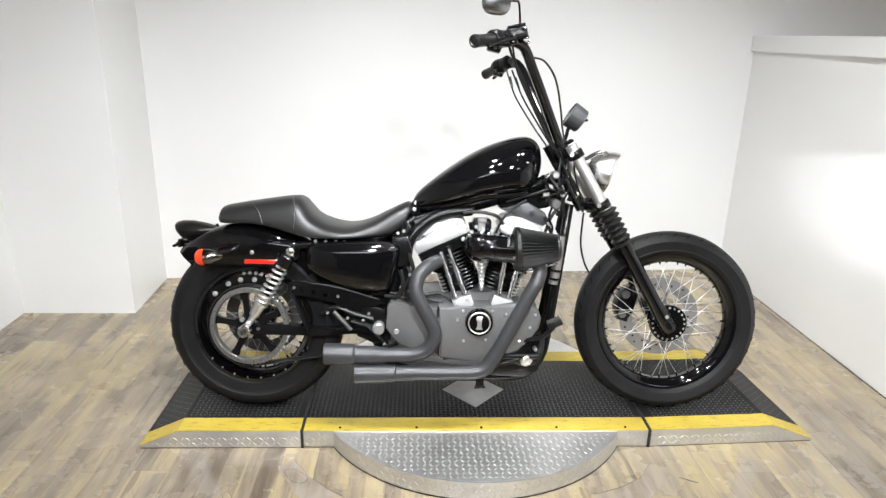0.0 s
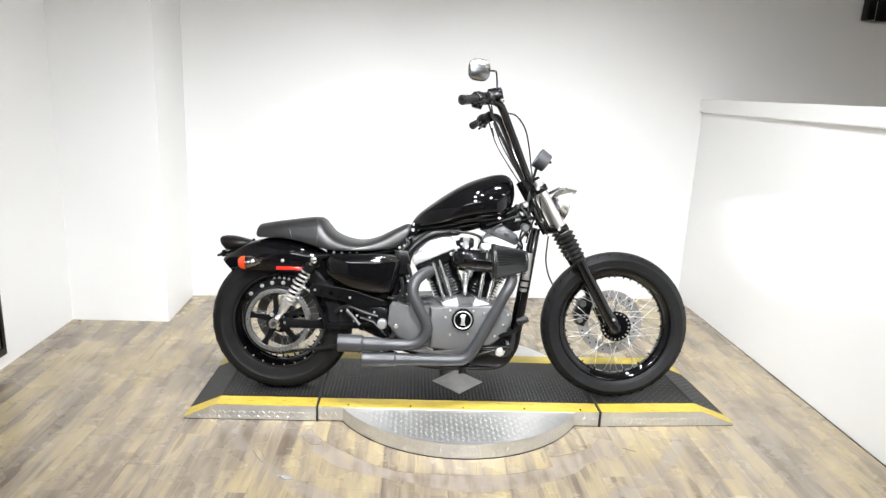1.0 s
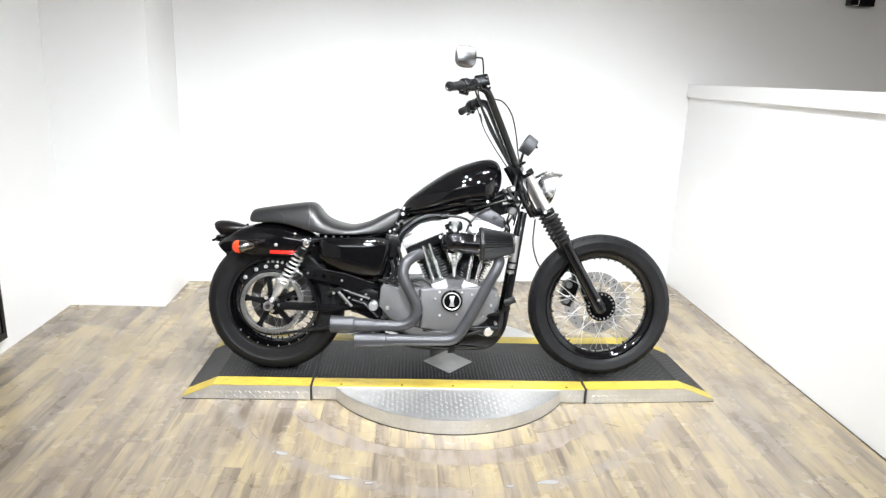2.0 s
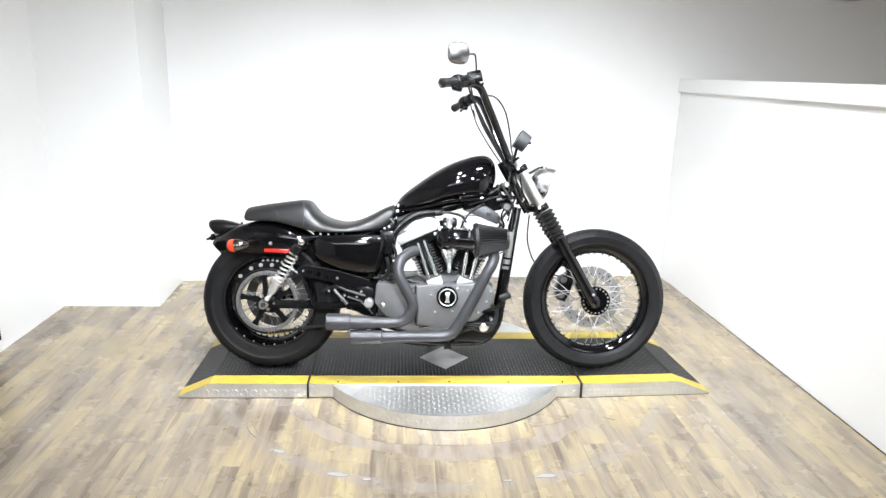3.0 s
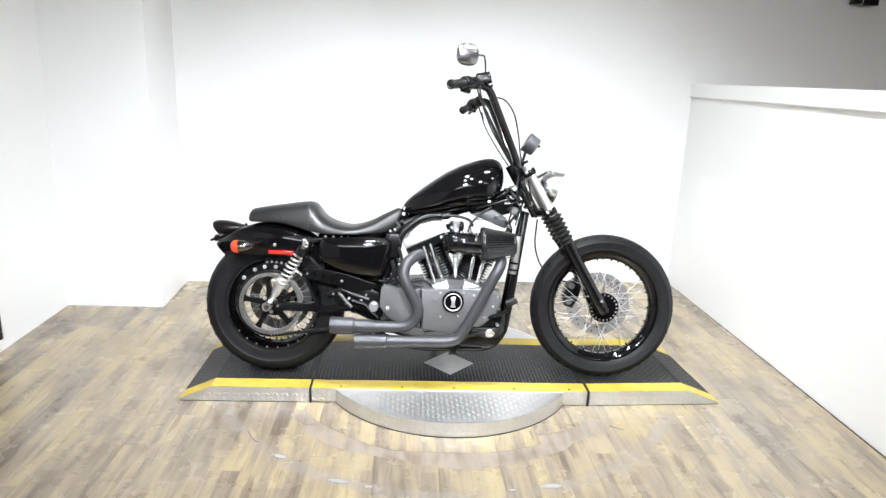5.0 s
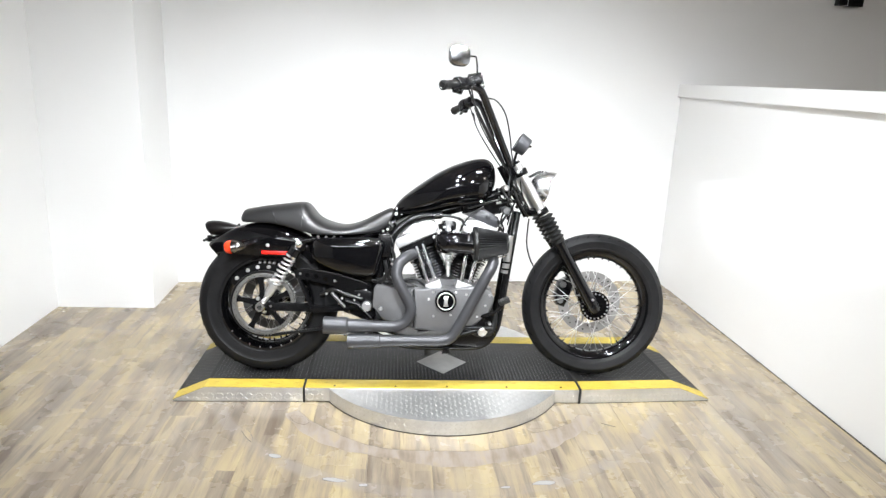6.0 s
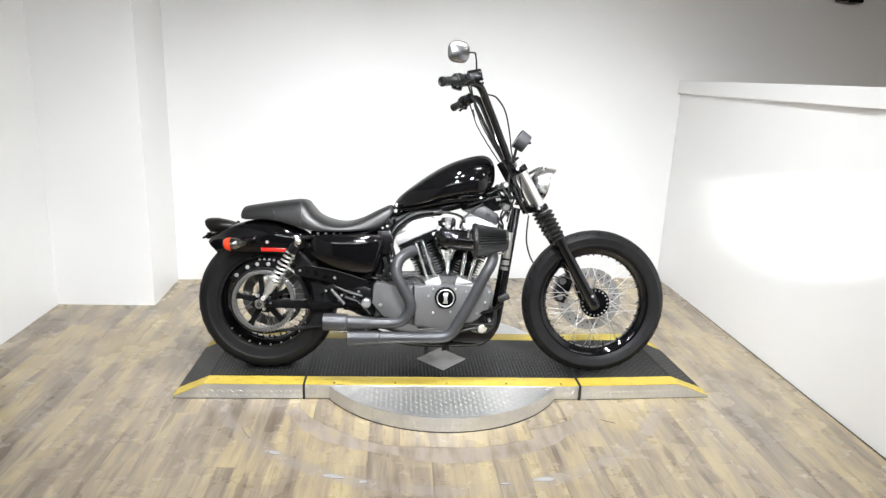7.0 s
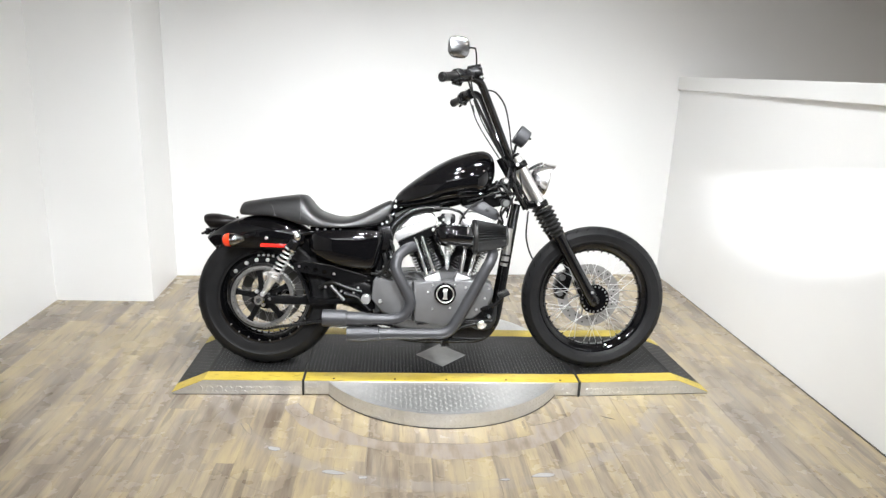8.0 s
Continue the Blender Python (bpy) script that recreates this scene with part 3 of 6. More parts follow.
# ---- the motorcycle ----
bike = empty("motorcycle", Matrix.Translation((-0.045, -0.235, TOP + 0.003)) @ Matrix.Rotation(radians(-2), 4, "Z") @ Matrix.Rotation(radians(-9.5), 4, "X"),
             label="gloss black V-twin motorcycle with tall handlebars on its side stand", category="motorcycle")
SIDE = V(0, 1, 0)


def tyre_mesh(bm, R, half, bead, c, seg=96):
    prof = [(0, R), (half * 0.35, R - 0.003), (half * 0.68, R - 0.012), (half * 0.9, R - 0.028), (half * 1.0, (R + bead) / 2 + 0.006),
            (half * 1.012, (R + bead) / 2 + 0.001), (half * 0.985, (R + bead) / 2 - 0.002), (half * 0.97, (R + bead) / 2 - 0.014),
            (half * 0.9, bead + 0.014), (half * 0.915, bead + 0.012), (half * 0.88, bead + 0.008), (half * 0.72, bead), (half * 0.6, bead - 0.008)]
    full = [(-s, r) for s, r in reversed(prof[1:])] + prof
    return lathe(bm, full, c, SIDE, seg, closed=True)


def tread_blocks(bm, R, half, c, n, deep=0.0):
    """Short grooves drawn as thin ribs just proud of the shoulder; their dark colour stands in for groove shade."""
    for i in range(n):
        for s in (-1, 1):
            a = (i + (0.5 if s > 0 else 0)) * math.tau / n
            pts = []
            for k in range(4):
                t = k / 3
                w = s * half * (0.25 + 0.6 * t)
                rr = R - 0.003 - 0.024 * max(0, (abs(w) / half - 0.3)) ** 1.6 - 0.0012 - deep
                aa = a + 0.09 * t
                pts.append(Vector(c) + V(math.cos(aa) * rr, w, math.sin(aa) * rr))
            sweep(bm, pts, [0.001, 0.0024, 0.0024, 0.001], 5)
    return bm


# rear wheel
RC = V(-0.745, 0.022, 0.306)
bm = bmesh.new()
lathe(bm, [(-0.062, 0.203), (-0.06, 0.212), (-0.052, 0.212), (-0.046, 0.202), (-0.02, 0.187), (0.02, 0.187), (0.046, 0.202), (0.052, 0.212), (0.06, 0.212), (0.062, 0.203),
           (0.05, 0.192), (0.02, 0.178), (-0.02, 0.178), (-0.05, 0.192)], RC, SIDE, 72, closed=True)
rear = part("rear_wheel", bm, PAINT, bike, "black laced rear wheel")
bm = bmesh.new()
tyre_mesh(bm, 0.316, 0.07, 0.208, RC)
part("tyre", bm, TYRE, rear, "wide black rubber tyre")
bm = bmesh.new()
tread_blocks(bm, 0.316, 0.07, RC, 34, 0.0024)
tagged(part("tread_ribs", bm, GROOVE, rear), kind="stuff")
bm = bmesh.new()
lathe(bm, [(-0.07, 0), (-0.07, 0.05), (-0.05, 0.055), (-0.045, 0.03), (0.045, 0.03), (0.05, 0.055), (0.07, 0.05), (0.07, 0)], RC, SIDE, 32)
part("hub", bm, SATIN, rear)


def wire_spokes(parent, c, n, rim_r, hub_r, flange, mat, twist=0.62):
    """Laced wire spokes: objects of their own on one mesh, with a nipple at the rim."""
    meshes = {}
    for i in range(n):
        s = 1 if i % 2 else -1
        lead = 1 if (i // 2) % 2 else -1
        if (s, lead) not in meshes:
            bm = bmesh.new()
            a = lead * twist
            p0 = V(math.cos(a) * hub_r, s * flange, math.sin(a) * hub_r)
            p1 = V(rim_r, s * 0.008, 0)
            d = (p1 - p0).normalized()
            sweep(bm, [p0, p1], 0.00115, 6)
            sweep(bm, [p1 - d * 0.013, p1 - d * 0.003, p1 + d * 0.003], [0.0026, 0.0042, 0.005], 6)
            me = bpy.data.meshes.new("spoke")
            bm.to_mesh(me)
            bm.free()
            me.materials.append(mat.m)
            me.materials.append(SATIN.m)
            for f in me.polygons:
                f.material_index = 0 if f.index < 8 else 1
            me.shade_smooth()
            meshes[s, lead] = me
        ob = new("spoke", meshes[s, lead])
        ob.parent = parent
        ob.matrix_basis = Matrix.Translation(c) @ Matrix.Rotation(i * math.tau / n, 4, "Y")


wire_spokes(rear, RC, 40, 0.18, 0.05, 0.03, ALLOY)

# drive pulley on the right side
bm = bmesh.new()
pc = RC + V(-0.003, 0.098, 0.009)
lathe(bm, [(-0.016, 0.126), (-0.016, 0.139), (0.014, 0.139), (0.016, 0.137), (0.016, 0.124), (0.012, 0.121), (-0.012, 0.121)], pc, SIDE, 72, closed=True)
pulley = part("drive_pulley", bm, RIMALLOY, bike, "silver-edged rear belt pulley")
for i in range(5):
    a = radians(90 + 72 * i + 8)
    bm = bmesh.new()
    u, v = V(math.cos(a), 0, math.sin(a)), V(-math.sin(a), 0, math.cos(a))
    lo, hi = [], []
    for d, hw in ((0.028, 0.019), (0.055, 0.0115), (0.1, 0.0105), (0.124, 0.017)):
        lo.append(pc + u * d - v * hw)
        hi.append(pc + u * d + v * hw)
    ring = lo + hi[::-1]
    f = bm.faces.new([bm.verts.new(p + V(0, 0.008, 0)) for p in ring])
    r = bmesh.ops.extrude_face_region(bm, geom=[f])
    for q in r["geom"]:
        if isinstance(q, bmesh.types.BMVert):
            q.co += V(0, -0.018, 0)
    part("pulley_arm", bm, SATIN, pulley)
bm = bmesh.new()
lathe(bm, [(-0.02, 0), (-0.02, 0.038), (0.01, 0.036), (0.014, 0.028), (0.018, 0.02), (0.018, 0)], pc, SIDE, 32)
part("pulley_hub", bm, SATIN, pulley)
bm = bmesh.new()
for q in range(62):
    a = radians(q * 360 / 62)
    if -1.55 < a - (math.tau if a > math.pi else 0) < 0.95:
        u, v = V(math.cos(a), 0, math.sin(a)), V(-math.sin(a), 0, math.cos(a))
        o = pc + u * 0.1385
        ring = [o - v * 0.0038, o + u * 0.005 - v * 0.0022, o + u * 0.005 + v * 0.0022, o + v * 0.0038]
        loft(bm, [[p + V(0, w, 0) for p in ring] for w in (-0.014, 0.0145)])
part("pulley_teeth", bm, CHROME, pulley, "bright worn pulley teeth clear of the belt")
bm = bmesh.new()
rc = RC + V(0, -0.085, 0)
lathe(bm, [(-0.003, 0.145), (0.003, 0.145), (0.003, 0.1), (-0.003, 0.1)], rc, SIDE, 56, closed=True)
rotor = part("brake_rotor", bm, PULLEY, rear, "steel rear brake rotor on the far side")
for q in range(6):
    a = q * math.tau / 6
    bm = bmesh.new()
    sweep(bm, [rc + V(math.cos(a) * 0.04, 0, math.sin(a) * 0.04), rc + V(math.cos(a + 0.3) * 0.104, 0, math.sin(a + 0.3) * 0.104)], [0.012, 0.009], 8, flat=0.3)
    part("rotor_arm", bm, DISC, rotor)
for i in range(5):
    a = radians(54 + 72 * i + 8)
    bolt(pulley, pc + V(math.cos(a) * 0.034, 0.012, math.sin(a) * 0.034), SIDE, 0.0095, 0.01, SILVER)
for i in range(30):
    a = i * math.tau / 30
    bolt(pulley, pc + V(math.cos(a) * 0.129, 0.0155, math.sin(a) * 0.129), SIDE, 0.002, 0.0012, SATIN, "rivet")
for i in range(5):
    a = radians(74 + i * 6.5)
    bolt(rear, RC + V(math.cos(a) * 0.19, 0.055, math.sin(a) * 0.19), SIDE, 0.0062, 0.006, SILVER, "nipple")
# dished black ring behind the pulley with its bolts, and the brake rotor on the far side
bm = bmesh.new()
arc = [(pc.x + math.cos(radians(q)) * 0.18, pc.z + math.sin(radians(q)) * 0.18) for q in range(58, 154, 6)]
arc += [(pc.x + math.cos(radians(q)) * 0.15, pc.z + math.sin(radians(q)) * 0.15) for q in range(152, 57, -6)]
prism(bm, arc, 0.098, 0.112, 0.003)
dish = part("pulley_guard", bm, SATIN, bike, "black arched plate above the drive pulley")
for q in (84, 101, 117, 138):
    bolt(dish, pc + V(math.cos(radians(q)) * 0.165, -0.008, math.sin(radians(q)) * 0.165), SIDE, 0.0095, 0.008, SILVER)
for a in range(-140, -15, 14):
    bolt(rear, RC + V(math.cos(radians(a)) * 0.2, 0.059, math.sin(radians(a)) * 0.2), SIDE, 0.0035, 0.004, SILVER, "nipple")
bm = bmesh.new()
lathe(bm, [(0.0, 0), (0.0, 0.022), (0.03, 0.022), (0.034, 0.019), (0.034, 0.0105), (0.02, 0.0095), (0.02, 0)], RC + V(-0.004, 0.146, 0.006), SIDE, 20)
part("axle_nut", bm, CHROME, rear, "chrome axle nut")
bm = bmesh.new()
lathe(bm, [(0.0345, 0), (0.0345, 0.0085)], RC + V(-0.004, 0.146, 0.006), SIDE, 16)
part("axle_bore", bm, GAP, rear)
bm = bmesh.new()
pts = [pc + V(math.cos(radians(a)) * 0.1455, 0, math.sin(radians(a)) * 0.1455) for a in range(60, 281, 8)]
pts += [V(-0.3, 0.118, 0.235), V(-0.2, 0.115, 0.262)]
sweep(bm, pts, 0.013, 6, flat=0.45)
k = 0
for p0, p1 in zip(pts[-3:], pts[-2:]):
    m = int((p1 - p0).length / 0.0115)
    for j in range(m):
        q = p0.lerp(p1, j / m)
        box(bm, q.x - 0.003, q.x + 0.003, q.y - 0.01, q.y + 0.01, q.z + 0.001, q.z + 0.008)
part("drive_belt", bm, RUBBER, bike, "toothed black drive belt")

# front wheel, set straight ahead
FC = V(0.762, 0.015, 0.337)
steer = Matrix.Translation(FC) @ Matrix.Rotation(radians(-0.5), 4, "Z") @ Matrix.Translation(-FC)
bm = bmesh.new()
lathe(bm, [(-0.036, 0.252), (-0.035, 0.264), (-0.029, 0.264), (-0.024, 0.246), (-0.012, 0.228), (0.012, 0.228), (0.024, 0.246), (0.029, 0.264), (0.035, 0.264), (0.036, 0.252),
           (0.027, 0.234), (0.01, 0.222), (-0.01, 0.222), (-0.027, 0.234)], FC, SIDE, 84, closed=True)
front = part("front_wheel", bm, PAINT, bike, "black laced front wheel")
front.matrix_basis = steer
bm = bmesh.new()
tyre_mesh(bm, 0.335, 0.052, 0.258, FC)
part("tyre", bm, TYRE, front, "black rubber tyre with a worn tread")
bm = bmesh.new()
tread_blocks(bm, 0.335, 0.05, FC, 40, 0.0022)
tagged(part("tread_ribs", bm, GROOVE, front), kind="stuff")
bm = bmesh.new()
lathe(bm, [(-0.06, 0), (-0.06, 0.045), (-0.04, 0.05), (-0.035, 0.022), (0.03, 0.022), (0.035, 0.04), (0.04, 0.068), (0.05, 0.068), (0.054, 0.064), (0.054, 0.03), (0.062, 0.026), (0.062, 0)], FC, SIDE, 40)
hub = part("hub", bm, PAINT, front, "black hub with a ring of chrome bolts")
for i in range(20):
    a = i * math.tau / 20
    bolt(front, FC + V(math.cos(a) * 0.058, 0.052, math.sin(a) * 0.058), SIDE, 0.0042, 0.004, SILVER)
wire_spokes(front, FC, 40, 0.227, 0.06, 0.038, SPOKE, 0.75)
bm = bmesh.new()
dc = FC + V(0, -0.062, 0)
lathe(bm, [(-0.0025, 0.15), (0.0025, 0.15), (0.0025, 0.1), (-0.0025, 0.1)], dc, SIDE, 60, closed=True)
disc = part("brake_disc", bm, DISC, bike, "drilled steel brake disc")
for i in range(36):
    a = i * math.tau / 36
    r = (0.113, 0.123, 0.134)[i % 3]
    bm = bmesh.new()
    lathe(bm, [(0, 0), (0, 0.0042)], dc + V(math.cos(a) * r, 0.0032, math.sin(a) * r), SIDE, 8)
    part("drill_hole", bm, GAP, disc)
for i in range(6):
    a = i * math.tau / 6
    bm = bmesh.new()
    sweep(bm, [dc + V(math.cos(a) * 0.04, 0, math.sin(a) * 0.04), dc + V(math.cos(a + 0.25) * 0.104, 0, math.sin(a + 0.25) * 0.104)], [0.014, 0.009], 8, flat=0.3)
    part("disc_carrier", bm, DISC, disc)
bm = bmesh.new()
prism(bm, [(0.61, 0.43), (0.66, 0.46), (0.68, 0.42), (0.665, 0.355), (0.64, 0.31), (0.605, 0.32), (0.592, 0.37)], -0.1, -0.035, 0.012)
cal = part("brake_caliper", bm, SATIN, bike, "black front brake caliper")
for x, z in ((0.63, 0.42), (0.62, 0.345)):
    bm = bmesh.new()
    lathe(bm, [(0, 0), (0, 0.016), (0.006, 0.014), (0.006, 0)], V(x, -0.034, z), SIDE, 20)
    part("piston_cap", bm, GREYCASE, cal)

# fork
FT, FB = (0.377, 0.959), (0.752, 0.333)


def fork_at(t, w):
    return V(FT[0] + (FB[0] - FT[0]) * t - w * 0.05, w, FT[1] + (FB[1] - FT[1]) * t)


FD = (fork_at(1, 0) - fork_at(0, 0)).normalized()
for w in (0.1, -0.1):
    bm = bmesh.new()
    lathe(bm, [(0, 0), (0, 0.0205), (0.33, 0.0205), (0.33, 0)], fork_at(-0.02, w), FD, 28)
    leg = part("fork_leg", bm, SILVER, bike, "chrome upper fork tube")
    bm = bmesh.new()
    prof, n = [(0, 0.022)], 6
    for i in range(n):
        s = i * 0.0216
        prof += [(s + 0.001, 0.0265), (s + 0.0095, 0.039 - i * 0.0006), (s + 0.0125, 0.039 - i * 0.0006), (s + 0.0205, 0.0265)]
    prof += [(n * 0.0216, 0.03), (n * 0.0216 + 0.012, 0.03), (n * 0.0216 + 0.012, 0.02)]
    lathe(bm, prof, fork_at(0.33, w), FD, 28)
    part("fork_gaiter", bm, RUBBER, leg, "ribbed black rubber fork gaiter")
    bm = bmesh.new()
    lathe(bm, [(0, 0.018), (0, 0.0265), (0.02, 0.0275), (0.06, 0.026), (0.26, 0.0255), (0.31, 0.029), (0.355, 0.029), (0.372, 0.022), (0.375, 0)], fork_at(0.515, w), FD, 28)
    low = part("fork_slider", bm, PAINT, bike, "gloss black fork slider")
    bolt(low, fork_at(0.985, w) + V(0, 0.028 if w > 0 else -0.028, 0), SIDE if w > 0 else -SIDE, 0.012, 0.008, SATIN, "axle_cap")
    bolt(low, fork_at(0.93, w) + V(0.012, 0.026 if w > 0 else -0.026, 0), SIDE if w > 0 else -SIDE, 0.007, 0.006, SILVER)
    bolt(leg, fork_at(-0.03, w), -FD, 0.018, 0.012, SATIN, "fork_cap")


def clamp(t, label):
    bm = bmesh.new()
    c = fork_at(t, 0)
    m = Matrix.Translation(c) @ Matrix.Rotation(math.atan2(FB[0] - FT[0], -(FB[1] - FT[1])) * -1, 4, "Y")
    for w in (0.1, -0.1):
        lathe(bm, [(-0.014, 0), (-0.014, 0.026), (-0.011, 0.028), (0.011, 0.028), (0.014, 0.026), (0.014, 0)], fork_at(t, w), FD, 24)
    sweep(bm, [c + V(-0.005, 0.1, 0), c + V(-0.045, 0.05, -0.01), c + V(-0.055, 0, -0.012), c + V(-0.045, -0.05, -0.01), c + V(-0.005, -0.1, 0)], 0.016, 10)
    ob = part("triple_clamp", bm, SATIN, bike, label)
    for w in (0.1, -0.1):
        bolt(ob, fork_at(t, w) + V(-0.02, 0.031 if w > 0 else -0.031, 0.0), SIDE if w > 0 else -SIDE, 0.0085, 0.006, SILVER)


clamp(0.03, "black upper fork clamp")
clamp(0.305, "black lower fork clamp")
bm = bmesh.new()
sweep(bm, [fork_at(-0.02, 0) + V(-0.066, 0, 0), fork_at(0.34, 0) + V(-0.066, 0, 0)], 0.023, 20)
part("steering_head", bm, SATIN, bike)

# headlight
hx = V(0.5, 0, 0.878)
ha = V(0.985, 0, -0.17)
bm = bmesh.new()
lathe(bm, [(-0.058, 0), (-0.056, 0.02), (-0.046, 0.042), (-0.028, 0.058), (-0.005, 0.067), (0.016, 0.072), (0.02, 0.07), (0.02, 0.065), (0.0, 0.06), (-0.025, 0.05), (-0.04, 0.02), (-0.042, 0)], hx, ha, 40)
lamp = part("headlight", bm, HEADCHROME, bike, "chrome headlight with a short peaked visor")
bm = bmesh.new()
lathe(bm, [(0.014, 0.067), (0.024, 0.06), (0.032, 0.035), (0.035, 0)], hx, ha, 36)
part("lens", bm, GLASS, lamp, "clear headlight lens")
bm = bmesh.new()
a_, b_ = frame_of(ha)
n = 15
inner, outer = [], []
for i in range(n):
    t = -1 + 2 * i / (n - 1)
    an = t * radians(68)
    up = V(0.17, 0, 0.985) * math.cos(an) + SIDE * math.sin(an)
    inner.append(hx + up * 0.076 + ha * 0.0)
    outer.append(hx + up * 0.079 + ha * (0.008 + 0.045 * (1 - t * t)))
for off in (0, 0.002):
    vi = [bm.verts.new(p + V(0, 0, off)) for p in inner]
    vo = [bm.verts.new(p + V(0, 0, off)) for p in outer]
    for i in range(n - 1):
        bm.faces.new((vi[i], vi[i + 1], vo[i + 1], vo[i]))
part("visor", bm, HEADCHROME, lamp, "chrome headlight visor")
bm = bmesh.new()
sweep(bm, curve([V(0.40, 0, 0.91), V(0.44, 0, 0.925), V(0.475, 0, 0.945), V(0.5, 0, 0.953)], 4), 0.011, 10, flat=0.6)
part("bracket", bm, SATIN, lamp)

# frame
bm = bmesh.new()
sweep(bm, curve([V(0.34, 0, 0.86), V(0.2, 0, 0.80), V(0.02, 0, 0.745), V(-0.12, 0, 0.715), V(-0.25, 0, 0.64), V(-0.3, 0, 0.5)], 6), 0.024, 14)
frm = part("frame", bm, SATIN, bike, "black tubular steel frame")
for w in (0.07, -0.07):
    bm = bmesh.new()
    sweep(bm, curve([V(0.385, w * 0.4, 0.76), V(0.365, w * 0.8, 0.64), V(0.343, w, 0.487), V(0.317, w * 1.1, 0.30), V(0.297, w * 1.2, 0.212), V(0.238, w * 1.4, 0.15), V(0.121, w * 1.5, 0.138), V(-0.1, w * 1.5, 0.14), V(-0.26, w * 1.5, 0.19), V(-0.31, w * 1.5, 0.3)], 6), 0.0165, 12)
    part("down_tube", bm, SATIN, frm)
    bm = bmesh.new()
    sweep(bm, curve([V(-0.17, w * 0.7, 0.70), V(-0.3, w * 1.2, 0.635), V(-0.46, w * 1.5, 0.62), V(-0.6, w * 1.6, 0.6)], 5), 0.014, 12)
    part("seat_rail", bm, SATIN, frm)
    bm = bmesh.new()
    sweep(bm, curve([V(-0.19, w * 1.5, 0.69), V(-0.225, w * 1.7, 0.6), V(-0.24, w * 1.7, 0.45), V(-0.27, w * 1.6, 0.3)], 5), 0.017, 12)
    part("frame_post", bm, SATIN, frm)
bm = bmesh.new()
prism(bm, [(0.13, 0.745), (0.13, 0.785), (0.24, 0.80), (0.3, 0.805), (0.345, 0.83), (0.37, 0.81), (0.36, 0.77), (0.3, 0.75), (0.24, 0.735)], -0.035, 0.045, 0.008)
part("neck_plate", bm, SATIN, frm)
bm = bmesh.new()
prism(bm, [(0.13, 0.745), (0.23, 0.77), (0.29, 0.735), (0.31, 0.70), (0.285, 0.685), (0.22, 0.71)], 0.05, 0.075, 0.006)
cc = part("coil_cover", bm, PIPE, bike, "dark grey ignition coil bracket")
bolt(cc, V(0.245, 0.076, 0.735), SIDE, 0.012, 0.004, PIPE)
for x, z, r, mt in ((0.32, 0.868, 0.014, DISC), (0.302, 0.826, 0.010, DISC), (0.33, 0.80, 0.01, SATIN), (0.325, 0.766, 0.019, PULLEY), (0.345, 0.845, 0.012, SATIN), (0.285, 0.86, 0.009, CHROME), (0.325, 0.83, 0.008, CHROME)):
    bm = bmesh.new()
    lathe(bm, [(-0.05, r), (0.0, r), (0.008, r * 0.7), (0.008, 0)], V(x, 0.09, z), SIDE, 18)
    part("switch_knob", bm, mt, frm)
for pts, r in (
    ([V(0.34, 0.07, 0.93), V(0.33, 0.09, 0.86), V(0.35, 0.09, 0.8), V(0.36, 0.06, 0.72)], 0.005),
    ([V(0.36, 0.07, 0.92), V(0.36, 0.1, 0.85), V(0.39, 0.09, 0.79), V(0.43, 0.05, 0.74)], 0.005),
    ([V(0.30, 0.08, 0.86), V(0.33, 0.1, 0.82), V(0.35, 0.08, 0.78), V(0.31, 0.09, 0.72), V(0.29, 0.09, 0.66)], 0.006),
    ([V(0.29, 0.08, 0.72), V(0.31, 0.09, 0.67), V(0.335, 0.08, 0.61), V(0.33, 0.08, 0.5)], 0.006),
    ([V(0.37, 0.06, 0.96), V(0.36, 0.1, 0.9), V(0.385, 0.09, 0.83), V(0.41, 0.06, 0.77)], 0.004),
    ([V(0.15, 0.09, 0.77), V(0.24, 0.1, 0.80), V(0.31, 0.09, 0.825), V(0.36, 0.06, 0.85)], 0.004),
    ([V(0.11, 0.1, 0.64), V(0.13, 0.12, 0.70), V(0.17, 0.11, 0.75), V(0.22, 0.1, 0.78)], 0.0045),
    ([V(0.0, 0.1, 0.73), V(0.06, 0.11, 0.735), V(0.12, 0.11, 0.72), V(0.14, 0.1, 0.69)], 0.006),
    ([V(-0.17, 0.1, 0.69), V(-0.1, 0.08, 0.72), V(-0.02, 0.06, 0.735), V(0.04, 0.06, 0.735)], 0.013),
    ([V(-0.2, 0.14, 0.62), V(-0.17, 0.15, 0.53), V(-0.2, 0.15, 0.46), V(-0.14, 0.15, 0.42)], 0.007),
    ([V(-0.25, 0.13, 0.445), V(-0.15, 0.14, 0.44), V(-0.08, 0.14, 0.45), V(-0.03, 0.14, 0.42)], 0.006),
    ([V(-0.27, 0.13, 0.435), V(-0.18, 0.14, 0.43), V(-0.1, 0.14, 0.425), V(-0.05, 0.14, 0.40)], 0.006),
):
    bm = bmesh.new()
    sweep(bm, curve(pts, 6), r, 8)
    part("cable", bm, RUBBER, frm)

